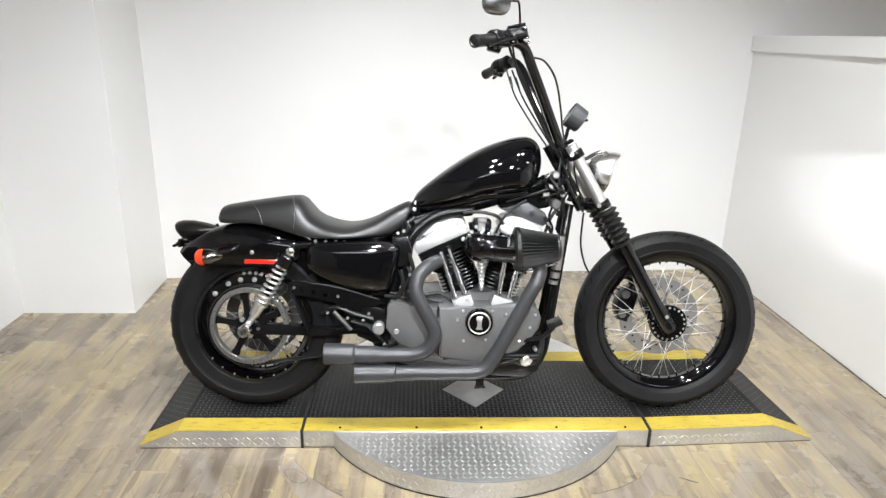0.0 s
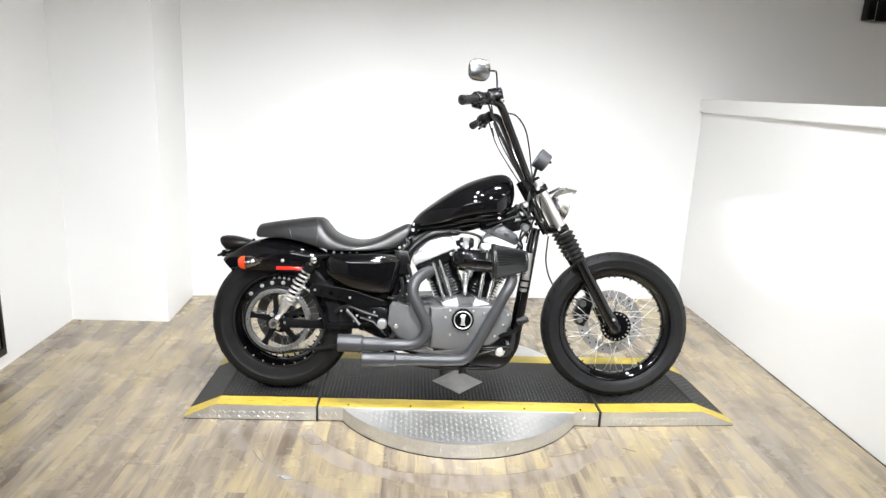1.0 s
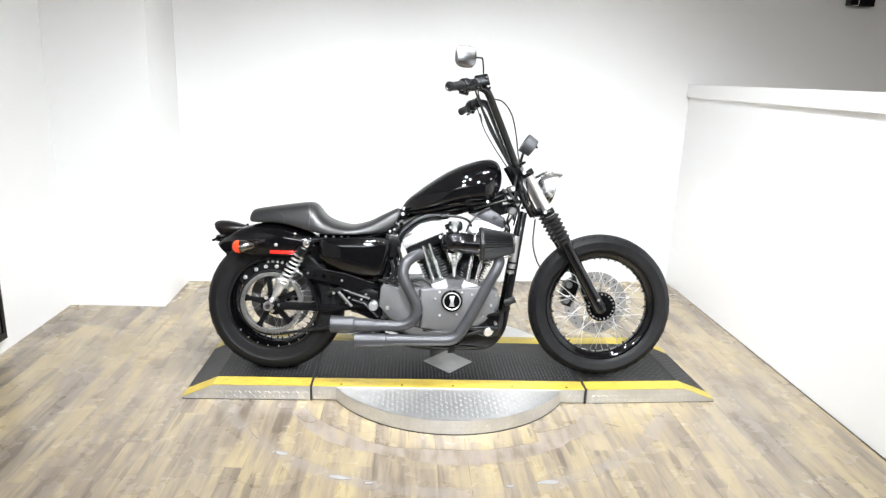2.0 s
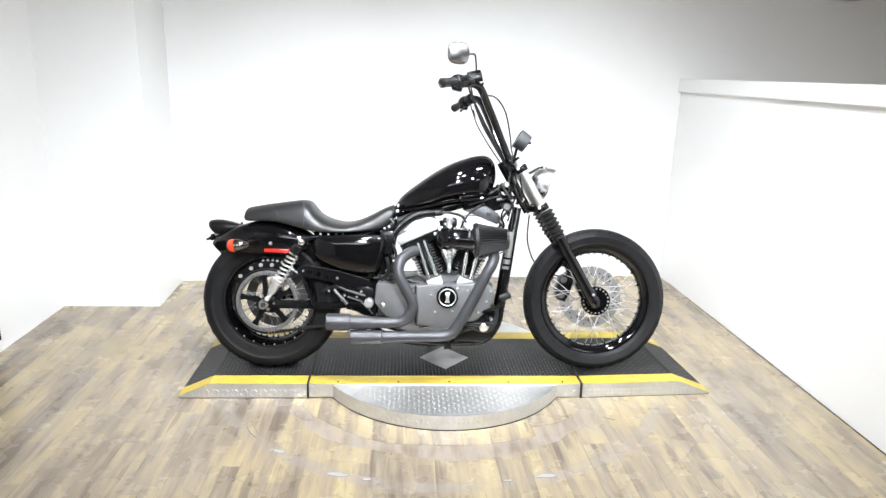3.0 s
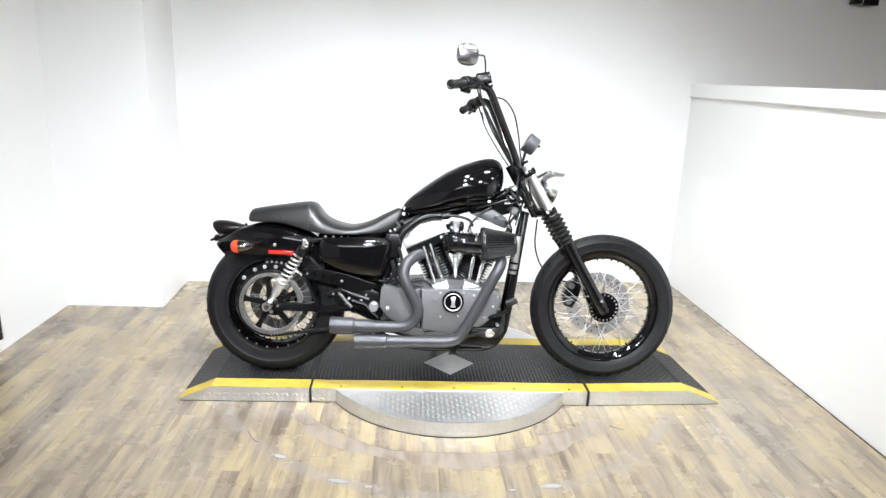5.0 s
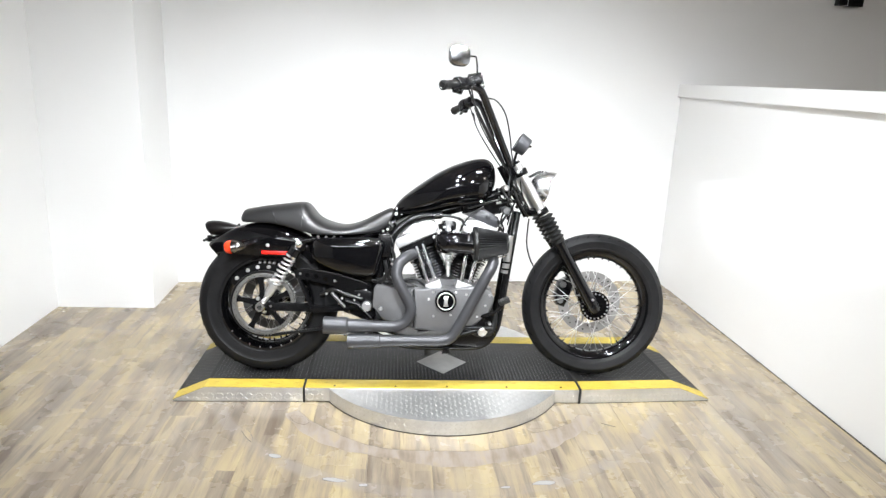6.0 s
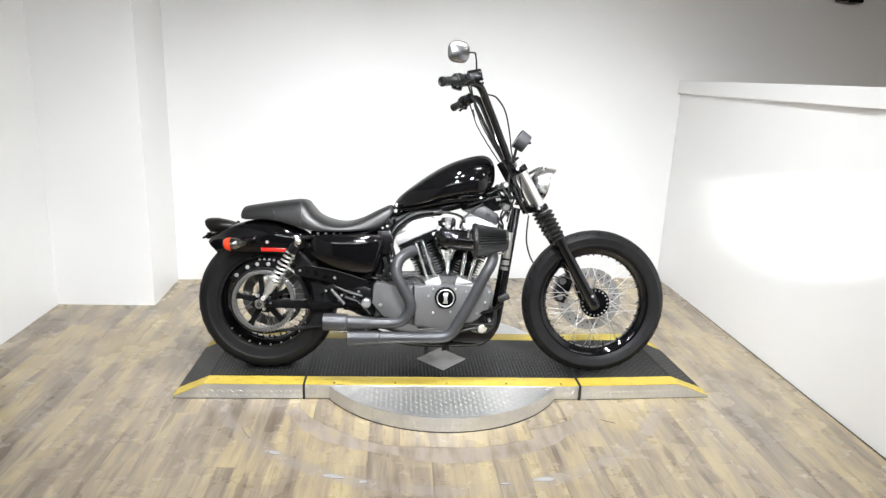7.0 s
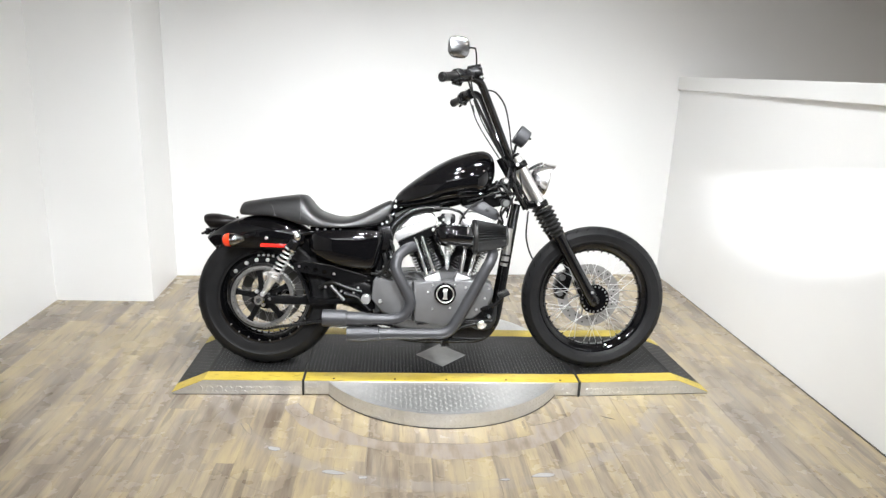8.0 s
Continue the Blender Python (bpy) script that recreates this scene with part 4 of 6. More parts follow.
# connectors, clips and a wiring bundle at the steering head
for x, z, w, l, tilt, mt in ((0.352, 0.91, 0.075, 0.03, 60, SATIN), (0.36, 0.855, 0.085, 0.024, 20, SATIN), (0.345, 0.80, 0.09, 0.02, -35, ALLOY), (0.375, 0.79, 0.08, 0.026, 70, SATIN),
                             (0.40, 0.80, 0.07, 0.02, 60, SILVER), (0.29, 0.80, 0.085, 0.022, 10, ALLOY), (0.335, 0.735, 0.085, 0.02, 80, SATIN), (0.305, 0.70, 0.095, 0.018, 40, ALLOY),
                             (0.325, 0.665, 0.095, 0.02, -60, SILVER), (0.30, 0.655, 0.1, 0.014, 30, SATIN)):
    bm = bmesh.new()
    d = V(math.cos(radians(tilt)), 0, math.sin(radians(tilt)))
    lathe(bm, [(-l / 2, 0), (-l / 2, 0.007), (-l / 4, 0.0085), (0, 0.006), (l / 4, 0.0085), (l / 2, 0.0065), (l / 2, 0)], V(x, w, z), d, 12)
    part("connector", bm, mt, frm)
for pts, r in (
    ([V(0.30, 0.095, 0.875), V(0.285, 0.1, 0.845), V(0.31, 0.1, 0.815), V(0.34, 0.1, 0.84), V(0.345, 0.09, 0.87)], 0.0035),
    ([V(0.33, 0.08, 0.96), V(0.345, 0.1, 0.90), V(0.365, 0.1, 0.83), V(0.345, 0.1, 0.765), V(0.33, 0.1, 0.70)], 0.0035),
    ([V(0.27, 0.1, 0.79), V(0.31, 0.105, 0.80), V(0.35, 0.1, 0.815), V(0.39, 0.08, 0.80)], 0.003),
    ([V(0.31, 0.1, 0.755), V(0.30, 0.105, 0.72), V(0.315, 0.1, 0.68), V(0.30, 0.1, 0.64)], 0.004),
    ([V(0.38, 0.085, 0.93), V(0.385, 0.1, 0.87), V(0.405, 0.09, 0.81), V(0.43, 0.06, 0.765)], 0.003),
):
    bm = bmesh.new()
    sweep(bm, curve(pts, 6), r, 8)
    part("wire", bm, SATIN, frm)

# fuel tank
TT = smooth_line([(-0.18, 0.755), (-0.175, 0.775), (-0.151, 0.806), (-0.101, 0.848), (-0.041, 0.893), (0.018, 0.932), (0.078, 0.963), (0.138, 0.985), (0.188, 0.998), (0.225, 0.999), (0.254, 0.986), (0.271, 0.96), (0.279, 0.92)])
TB = smooth_line([(-0.18, 0.735), (-0.166, 0.732), (-0.079, 0.744), (0.017, 0.768), (0.094, 0.785), (0.201, 0.797), (0.235, 0.81), (0.258, 0.84), (0.274, 0.875), (0.279, 0.91)])
TW = smooth_line([(-0.18, 0.035), (-0.15, 0.062), (-0.08, 0.095), (0.0, 0.118), (0.1, 0.132), (0.16, 0.133), (0.2, 0.127), (0.22, 0.117), (0.24, 0.103), (0.258, 0.084), (0.272, 0.055), (0.279, 0.02)])
secs = []
for i in range(72):
    t = i / 71
    x = -0.18 + 0.459 * (0.5 - 0.5 * math.cos(math.pi * t))
    reach = min(0.02, x + 0.18, 0.279 - x)
    zt, zb, hw = TT(x), TB(x), sum(TW(x + reach * q) for q in (-1, -0.6, -0.3, 0, 0.3, 0.6, 1)) / 7
    ring = []
    for k in range(56):
        a = k * math.tau / 56
        c, s = math.cos(a), math.sin(a)
        zc = zb + (zt - zb) * 0.38
        e = 0.78 if s < 0 else 0.95
        w = hw * math.copysign(abs(c) ** e, c)
        z = zc + (zt - zc) * abs(s) ** 0.95 if s > 0 else zc - (zc - zb) * abs(s) ** 0.6
        ring.append(V(x, w, z))
    secs.append(ring)
bm = bmesh.new()
loft(bm, secs)
tank = part("fuel_tank", bm, PAINT, bike, "gloss black teardrop fuel tank", angle=60)
bm = bmesh.new()
sweep(bm, [V(x, TW(x) * 0.9, TB(x) + 0.005) for x in np.linspace(-0.16, 0.22, 20)], 0.006, 8)
part("tank_seam", bm, PAINT, tank)
bm = bmesh.new()
prism(bm, [(-0.2, 0.735), (-0.17, 0.775), (-0.155, 0.755), (-0.15, 0.715), (-0.19, 0.71)], -0.03, 0.04, 0.006)
part("tank_mount", bm, SATIN, tank)
bolt(tank, V(-0.168, 0.041, 0.758), SIDE, 0.009, 0.006, SILVER)
bolt(tank, V(-0.173, 0.041, 0.733), SIDE, 0.009, 0.006, SILVER)

# seat
ST = smooth_line([(-0.866, 0.70), (-0.864, 0.718), (-0.852, 0.732), (-0.8, 0.743), (-0.751, 0.752), (-0.649, 0.768), (-0.6, 0.773), (-0.575, 0.768), (-0.557, 0.747), (-0.523, 0.709), (-0.46, 0.683), (-0.393, 0.677), (-0.323, 0.698), (-0.262, 0.73), (-0.21, 0.755), (-0.19, 0.757), (-0.182, 0.735)])
SB = smooth_line([(-0.866, 0.685), (-0.855, 0.674), (-0.822, 0.672), (-0.755, 0.674), (-0.697, 0.668), (-0.639, 0.655), (-0.582, 0.64), (-0.504, 0.632), (-0.349, 0.638), (-0.252, 0.65), (-0.21, 0.68), (-0.19, 0.715), (-0.182, 0.73)])
SW = smooth_line([(-0.866, 0.07), (-0.85, 0.088), (-0.8, 0.1), (-0.7, 0.115), (-0.6, 0.13), (-0.5, 0.15), (-0.4, 0.155), (-0.3, 0.125), (-0.22, 0.085), (-0.19, 0.065), (-0.182, 0.045)])
secs = []
for i in range(60):
    t = i / 59
    x = -0.866 + 0.684 * (0.5 - 0.5 * math.cos(math.pi * t))
    zt, zb, hw = ST(x), SB(x), SW(x)
    ring = []
    for k in range(32):
        a = k * math.tau / 32
        c, s = math.cos(a), math.sin(a)
        zc = zb + (zt - zb) * 0.1
        w = hw * math.copysign(abs(c) ** 0.72, c)
        z = zc + (zt - zc) * abs(s) ** 0.95 if s > 0 else zc - (zc - zb) * abs(s) ** 0.4
        ring.append(V(x, w, z))
    secs.append(ring)
bm = bmesh.new()
loft(bm, secs)
seat = part("seat", bm, LEATHER, bike, "black vinyl two-part seat with a stepped passenger pad", angle=60)


def over_seat(x, u):
    """A point on the seat's skin at station x; u runs from 0 at the right edge to 1 at the ridge."""
    zt, zb, hw = ST(x), SB(x), SW(x)
    a = u * math.pi / 2
    zc = zb + (zt - zb) * 0.1
    return V(x, hw * math.cos(a) ** 0.72 + 0.0005, zc + (zt - zc) * math.sin(a) ** 0.95 + 0.0005)


for welt, stations in zip((WELT, LEATHER), (((-0.588, 0.05), (-0.586, 0.25), (-0.59, 0.5), (-0.602, 0.75), (-0.618, 1.0)), ((-0.7, 0.0), (-0.715, 0.3), (-0.74, 0.6), (-0.77, 1.0)))):
    bm = bmesh.new()
    sweep(bm, curve([over_seat(x, u) for x, u in stations], 6), 0.0018, 6)
    part("seam", bm, welt, seat)

# rear fender, its strut and lamps
FR = 0.364
secs = []
for i in range(41):
    a = radians(40 + (134 - 40) * i / 40)
    tip = 1.0 if i < 33 else 1.0 - 0.25 * ((i - 33) / 7) ** 2
    ring = []
    outer = [(-0.098 * tip, FR - 0.075), (-0.098 * tip, FR - 0.035), (-0.085 * tip, FR - 0.012), (-0.05 * tip, FR - 0.002), (0, FR), (0.05 * tip, FR - 0.002), (0.085 * tip, FR - 0.012), (0.098 * tip, FR - 0.035), (0.098 * tip, FR - 0.075)]
    inner = [(w * 0.96, r - 0.004) for w, r in reversed(outer[1:-1])]
    for w, r in outer + inner:
        ring.append(V(-0.765 + math.cos(a) * r, w, 0.31 + math.sin(a) * r))
    secs.append(ring)
bm = bmesh.new()
loft(bm, secs)
fender = part("rear_fender", bm, PAINT, bike, "gloss black bobbed rear fender", angle=60)
for s in (1, -1):
    bm = bmesh.new()
    prism(bm, [(-0.918, 0.552), (-0.912, 0.568), (-0.893, 0.584), (-0.8, 0.606), (-0.7, 0.618), (-0.59, 0.622), (-0.565, 0.6), (-0.57, 0.56), (-0.62, 0.532), (-0.74, 0.53), (-0.86, 0.532), (-0.9, 0.535), (-0.914, 0.541)], s * 0.1, s * 0.122, 0.006)
    strut = part("fender_strut", bm, PAINT, bike, "black fender strut")
    bm = bmesh.new()
    box(bm, -0.762, -0.64, -s * 0.1215 - 0.005, -s * 0.1215 + 0.005, 0.537, 0.553, 0.003)
    part("reflector", bm, REDLENS, strut, "red side reflector bar")
    bolt(strut, V(-0.735, s * 0.122, 0.578), SIDE * s, 0.008, 0.006, SILVER)
    # turn signal
    bm = bmesh.new()
    sc = V(-0.876, s * 0.215, 0.573)
    lathe(bm, [(-0.002, 0), (-0.002, 0.0265), (0.012, 0.0275), (0.028, 0.026), (0.045, 0.0205), (0.06, 0.013), (0.07, 0.007), (0.073, 0)], sc, V(0.98, 0, 0.1), 28)
    sig = part("turn_signal", bm, DARKCHROME, bike, "chrome bullet turn signal with a red-orange lens")
    bm = bmesh.new()
    lathe(bm, [(0.01, 0.0287), (-0.002, 0.0284), (-0.011, 0.0262), (-0.019, 0.0185), (-0.0225, 0)], sc, V(0.98, 0, 0.1), 24)
    part("lens", bm, AMBER, sig, "red-orange lens")
    # small silver dots stand in for glints along the chrome body
    for k in range(4):
        bolt(sig, sc + V(0.014 + k * 0.011, s * (0.027 - 0.0016 * k * k), 0.004), SIDE * s, 0.0032, 0.003, SILVER, "glint_dot")
    bm = bmesh.new()
    sweep(bm, curve([V(-0.82, s * 0.213, 0.588), V(-0.80, s * 0.19, 0.59), V(-0.79, s * 0.12, 0.59)], 5), 0.008, 10)
    part("stalk", bm, SATIN, sig)
secs = []
for x, zt, zb, hw in ((-1.042, 0.660, 0.648, 0.018), (-1.034, 0.668, 0.625, 0.035), (-1.015, 0.672, 0.604, 0.045), (-0.98, 0.672, 0.602, 0.05), (-0.94, 0.665, 0.612, 0.046), (-0.905, 0.655, 0.63, 0.036), (-0.878, 0.651, 0.642, 0.02)):
    ring = []
    for k in range(20):
        a = k * math.tau / 20
        ring.append(V(x, hw * math.cos(a), (zt + zb) / 2 + (zt - zb) / 2 * math.sin(a)))
    secs.append(ring)
bm = bmesh.new()
loft(bm, secs)
part("tail_light", bm, SMOKE, fender, "smoked low-profile tail light", angle=60)
bm = bmesh.new()
sweep(bm, [V(-1.045, 0, 0.583), V(-0.985, 0, 0.6)], 0.007, 8)
sweep(bm, [V(-1.04, 0.04, 0.582), V(-1.04, -0.04, 0.582)], 0.006, 8)
box(bm, -1.03, -1.018, -0.03, 0.03, 0.575, 0.605, 0.003)
part("plate_bracket", bm, SATIN, fender)
bolt(fender, V(-0.892, 0, 0.648), V(-0.3, 0, 0.95), 0.006, 0.014, SATIN)

# shock absorbers
for s in (1, -1):
    top, bot = V(-0.589, s * 0.165, 0.592), V(-0.737, s * 0.165, 0.337)
    d = (bot - top).normalized()
    L = (bot - top).length
    bm = bmesh.new()
    lathe(bm, [(0.014, 0), (0.014, 0.017), (0.024, 0.0255), (0.07, 0.0255), (0.058, 0.018), (0.058, 0.012), (L * 0.6, 0.012), (L * 0.6, 0)], top, d, 24)
    sh = part("shock_absorber", bm, SATIN, bike, "rear shock absorber with a bare chrome spring")
    bm = bmesh.new()
    lathe(bm, [(0, 0.014), (0, 0.0285), (0.008, 0.0285), (0.008, 0.014)], top + d * 0.06, d, 24, closed=True)
    part("spring_collar", bm, CHROME, sh)
    bm = bmesh.new()
    a_, b_ = frame_of(d)
    turns, n = 7.0, 150
    pts = [top + d * (0.074 + (L * 0.72 - 0.074) * i / n) + (a_ * math.cos(turns * math.tau * i / n) + b_ * math.sin(turns * math.tau * i / n)) * 0.0215 for i in range(n + 1)]
    sweep(bm, pts, 0.0046, 8)
    part("spring", bm, SPRING, sh, "chrome coil spring")
    bm = bmesh.new()
    lathe(bm, [(0, 0), (0, 0.0265), (0.009, 0.0265), (0.012, 0.0195), (0.055, 0.0175), (0.06, 0.012), (0.075, 0.011), (0.075, 0)], top + d * (L * 0.71), d, 24)
    part("damper_body", bm, SILVER, sh, "polished lower damper body")
    for p, r in ((top, 0.0145), (bot, 0.0105)):
        bm = bmesh.new()
        lathe(bm, [(-0.02, 0), (-0.02, r), (0.02, r), (0.024, r * 0.6), (0.024, 0)], p, SIDE * s, 20)
        part("mount_eye", bm, CHROME if p is top else SILVER, sh)

# side covers
def dome(bm, outline, steps):
    """Stacks an outline in (x, z) outwards in w: steps of (w, scale) about its middle."""
    cx, cz = sum(x for x, _ in outline) / len(outline), sum(z for _, z in outline) / len(outline)
    return loft(bm, [[V(cx + (x - cx) * k, w, cz + (z - cz) * k) for x, z in outline] for w, k in steps])


for s in (1, -1):
    rim = [(q.x, q.z) for q in curve([(-0.54, 0, 0.592), (-0.52, 0, 0.617), (-0.44, 0, 0.626), (-0.3, 0, 0.63), (-0.235, 0, 0.624), (-0.216, 0, 0.6), (-0.226, 0, 0.54), (-0.242, 0, 0.48), (-0.27, 0, 0.456), (-0.345, 0, 0.456), (-0.44, 0, 0.478), (-0.525, 0, 0.52), (-0.545, 0, 0.56), (-0.54, 0, 0.592)], 4)][:-1]
    bm = bmesh.new()
    dome(bm, rim, [(s * 0.06, 0.97), (s * 0.12, 1.0), (s * 0.146, 0.998), (s * 0.158, 0.982), (s * 0.168, 0.95), (s * 0.176, 0.9), (s * 0.181, 0.82), (s * 0.186, 0.62), (s * 0.189, 0.4), (s * 0.19, 0.16)])
    sc = part("side_cover", bm, PAINT, bike, "gloss black side cover", angle=60)
    for i, x in enumerate((-0.51, -0.475, -0.44, -0.41)):
        bolt(sc, V(x, s * 0.14, 0.624), V(0, s * 0.6, 0.8), 0.006, 0.005, SILVER)

# oil tank and black inner panels between the wheel and the engine
bm = bmesh.new()
prism(bm, [(-0.44, 0.45), (-0.26, 0.45), (-0.24, 0.36), (-0.245, 0.262), (-0.3, 0.25), (-0.4, 0.27), (-0.43, 0.34)], -0.09, 0.06, 0.015)
part("oil_tank", bm, SATIN, bike, "black oil tank ahead of the rear wheel")
bm = bmesh.new()
sweep(bm, curve([V(-0.5, 0.11, 0.36), V(-0.44, 0.13, 0.39), V(-0.38, 0.135, 0.37), V(-0.31, 0.13, 0.35)], 5), 0.009, 8)
part("brake_hose", bm, RUBBER, bike)
for x, z in ((-0.4, 0.352), (-0.345, 0.345), (-0.325, 0.37), (-0.47, 0.37)):
    bolt(bike, V(x, 0.135, z), SIDE, 0.006, 0.006, SILVER)
# frame rail curving down behind the rear cylinder, with the black covers and hoses round it
bm = bmesh.new()
sweep(bm, curve([V(0.03, 0.08, 0.738), V(-0.07, 0.09, 0.722), V(-0.14, 0.1, 0.685), V(-0.185, 0.11, 0.63), V(-0.198, 0.115, 0.55), V(-0.21, 0.115, 0.45)], 6), 0.019, 14)
part("frame_rail", bm, SATIN, frm)
bm = bmesh.new()
prism(bm, [(-0.245, 0.645), (-0.19, 0.65), (-0.176, 0.6), (-0.19, 0.545), (-0.225, 0.54), (-0.245, 0.58)], 0.1, 0.15, 0.008)
part("fuse_cover", bm, SATIN, frm)
for pts, r in (([V(-0.19, 0.14, 0.54), V(-0.178, 0.145, 0.51), V(-0.19, 0.145, 0.48), V(-0.175, 0.145, 0.45), V(-0.2, 0.14, 0.425)], 0.007),
               ([V(-0.215, 0.145, 0.53), V(-0.205, 0.15, 0.49), V(-0.215, 0.15, 0.45), V(-0.24, 0.14, 0.43)], 0.008),
               ([V(-0.2, 0.145, 0.66), V(-0.185, 0.15, 0.68), V(-0.2, 0.14, 0.70)], 0.006)):
    bm = bmesh.new()
    sweep(bm, curve(pts, 5), r, 8)
    part("hose", bm, RUBBER, frm)
for x, z in ((-0.205, 0.668), (-0.225, 0.66), (-0.182, 0.515), (-0.212, 0.47)):
    bolt(frm, V(x, 0.15, z), SIDE, 0.006, 0.006, SILVER)
# battery box
bm = bmesh.new()
box(bm, -0.52, -0.25, -0.1, 0.1, 0.42, 0.62, 0.02)
part("battery_box", bm, SATIN, bike)

# swing arm and belt guard
for s in (1, -1):
    bm = bmesh.new()
    prism(bm, [(-0.8, 0.3), (-0.79, 0.32), (-0.705, 0.323), (-0.565, 0.326), (-0.558, 0.315), (-0.5, 0.313), (-0.29, 0.33), (-0.275, 0.318), (-0.29, 0.303), (-0.5, 0.286), (-0.558, 0.287), (-0.565, 0.288), (-0.7, 0.287), (-0.79, 0.286)], s * 0.105, s * 0.142, 0.005)
    arm = part("swing_arm", bm, SATIN, bike, "black swing arm")
    bm = bmesh.new()
    lathe(bm, [(-0.03, 0), (-0.03, 0.021), (0.01, 0.021), (0.015, 0.015), (0.015, 0)], V(-0.289, s * 0.15, 0.321), SIDE * s, 24)
    part("pivot_cap", bm, ALLOY, arm, "polished pivot cap")
bm = bmesh.new()
plate(bm, [(-0.61, 0.465), (-0.6, 0.474), (-0.565, 0.48), (-0.425, 0.459), (-0.29, 0.421), (-0.286, 0.41), (-0.295, 0.401), (-0.35, 0.392), (-0.386, 0.378), (-0.415, 0.385), (-0.445, 0.408), (-0.54, 0.428), (-0.6, 0.434), (-0.61, 0.442)],
      [(-0.588, 0.457, 0.0085), (-0.555, 0.453, 0.0095), (-0.515, 0.446, 0.0095), (-0.475, 0.437, 0.0095), (-0.435, 0.429, 0.0095)], 0.134, 0.141)
guard = part("belt_guard", bm, SATIN, bike, "black drilled belt guard")
bm = bmesh.new()
sweep(bm, [V(-0.608, 0.138, 0.472), V(-0.565, 0.138, 0.482), V(-0.425, 0.138, 0.461), V(-0.29, 0.138, 0.422)], 0.004, 8)
part("rolled_edge", bm, SATIN, guard)
for x, z in ((-0.588, 0.457), (-0.435, 0.429)):
    bolt(guard, V(x, 0.128, z), SIDE, 0.006, 0.006, SILVER)
bm = bmesh.new()
sweep(bm, curve([V(-0.6, 0.128, 0.45), V(-0.575, 0.13, 0.4), V(-0.55, 0.132, 0.34), V(-0.535, 0.132, 0.3)], 5), 0.026, 10, flat=0.3)
part("guard_stay", bm, SATIN, guard)
bm = bmesh.new()
sweep(bm, [V(-0.385, 0.15, 0.345), V(-0.33, 0.15, 0.33), V(-0.27, 0.15, 0.27)], 0.012, 10)
part("peg_bracket", bm, SATIN, bike)
bm = bmesh.new()
sweep(bm, [V(-0.445, 0.156, 0.38), V(-0.385, 0.156, 0.315)], 0.0075, 10)
part("peg_rod", bm, PULLEY, bike)
bm = bmesh.new()
prism(bm, [(-0.42, 0.40), (-0.33, 0.41), (-0.26, 0.38), (-0.25, 0.27), (-0.3, 0.25), (-0.37, 0.28)], 0.04, 0.125, 0.015)
part("frame_casting", bm, SATIN, frm)

# engine
bm = bmesh.new()
prism(bm, [(-0.26, 0.40), (-0.2, 0.43), (0.0, 0.43), (0.07, 0.47), (0.16, 0.43), (0.27, 0.41), (0.285, 0.35), (0.26, 0.25), (0.2, 0.18), (0.05, 0.165), (-0.15, 0.18), (-0.26, 0.24)], -0.15, 0.1, 0.02)
engine = part("engine", bm, GREYCASE, bike, "air-cooled V-twin engine with grey cases and black cylinders")
bm = bmesh.new()
prism(bm, [(-0.258, 0.405), (-0.245, 0.423), (-0.17, 0.402), (-0.083, 0.408), (-0.076, 0.228), (-0.13, 0.245), (-0.216, 0.268), (-0.262, 0.325)], 0.08, 0.172, 0.008)
spr = part("sprocket_cover", bm, GREYCASE, bike, "grey sprocket cover")
bm = bmesh.new()
prism(bm, [(-0.08, 0.414), (0.0, 0.416), (0.09, 0.418), (0.2, 0.436), (0.235, 0.432), (0.262, 0.412), (0.274, 0.38), (0.268, 0.345), (0.24, 0.31), (0.2, 0.265), (0.14, 0.232), (0.05, 0.228), (-0.073, 0.232)], 0.08, 0.206, 0.012, 3)
gear = part("cam_cover", bm, GREYCASE, bike, "grey cam gear cover")
for x, z in ((0.005, 0.403), (-0.014, 0.371), (0.104, 0.405), (0.15, 0.396), (0.008, 0.298), (0.084, 0.304), (0.235, 0.35), (0.252, 0.395), (0.2, 0.3)):
    bolt(gear, V(x, 0.205, z), SIDE, 0.006, 0.005, SILVER)
for x, z in ((-0.225, 0.317), (-0.075, 0.36)):
    bolt(spr, V(x, 0.172, z), SIDE, 0.010, 0.006, SILVER)
# round timer cover with a plain emblem
tc = V(0.06, 0.205, 0.366)
bm = bmesh.new()
lathe(bm, [(0, 0.049), (0.008, 0.048), (0.016, 0.0455), (0.016, 0.0)], tc, SIDE, 40)
timer = part("timer_cover", bm, PAINT, bike, "round black timer cover with a chrome ring emblem")
bm = bmesh.new()
lathe(bm, [(0.016, 0.0395), (0.0195, 0.039), (0.0205, 0.037), (0.0195, 0.0345), (0.016, 0.034)], tc, SIDE, 40)
part("emblem_ring", bm, SILVER, timer)
bm = bmesh.new()
prism(bm, [(tc.x - 0.012, 0.343), (tc.x + 0.012, 0.343), (tc.x + 0.007, 0.356), (tc.x + 0.007, 0.372), (tc.x + 0.012, 0.39), (tc.x - 0.008, 0.39), (tc.x - 0.012, 0.380), (tc.x - 0.006, 0.372), (tc.x - 0.006, 0.356)], 0.22, 0.2245, 0.001)
part("emblem_shape", bm, SILVER, timer)

CR = V(0.07, 0, 0.30)


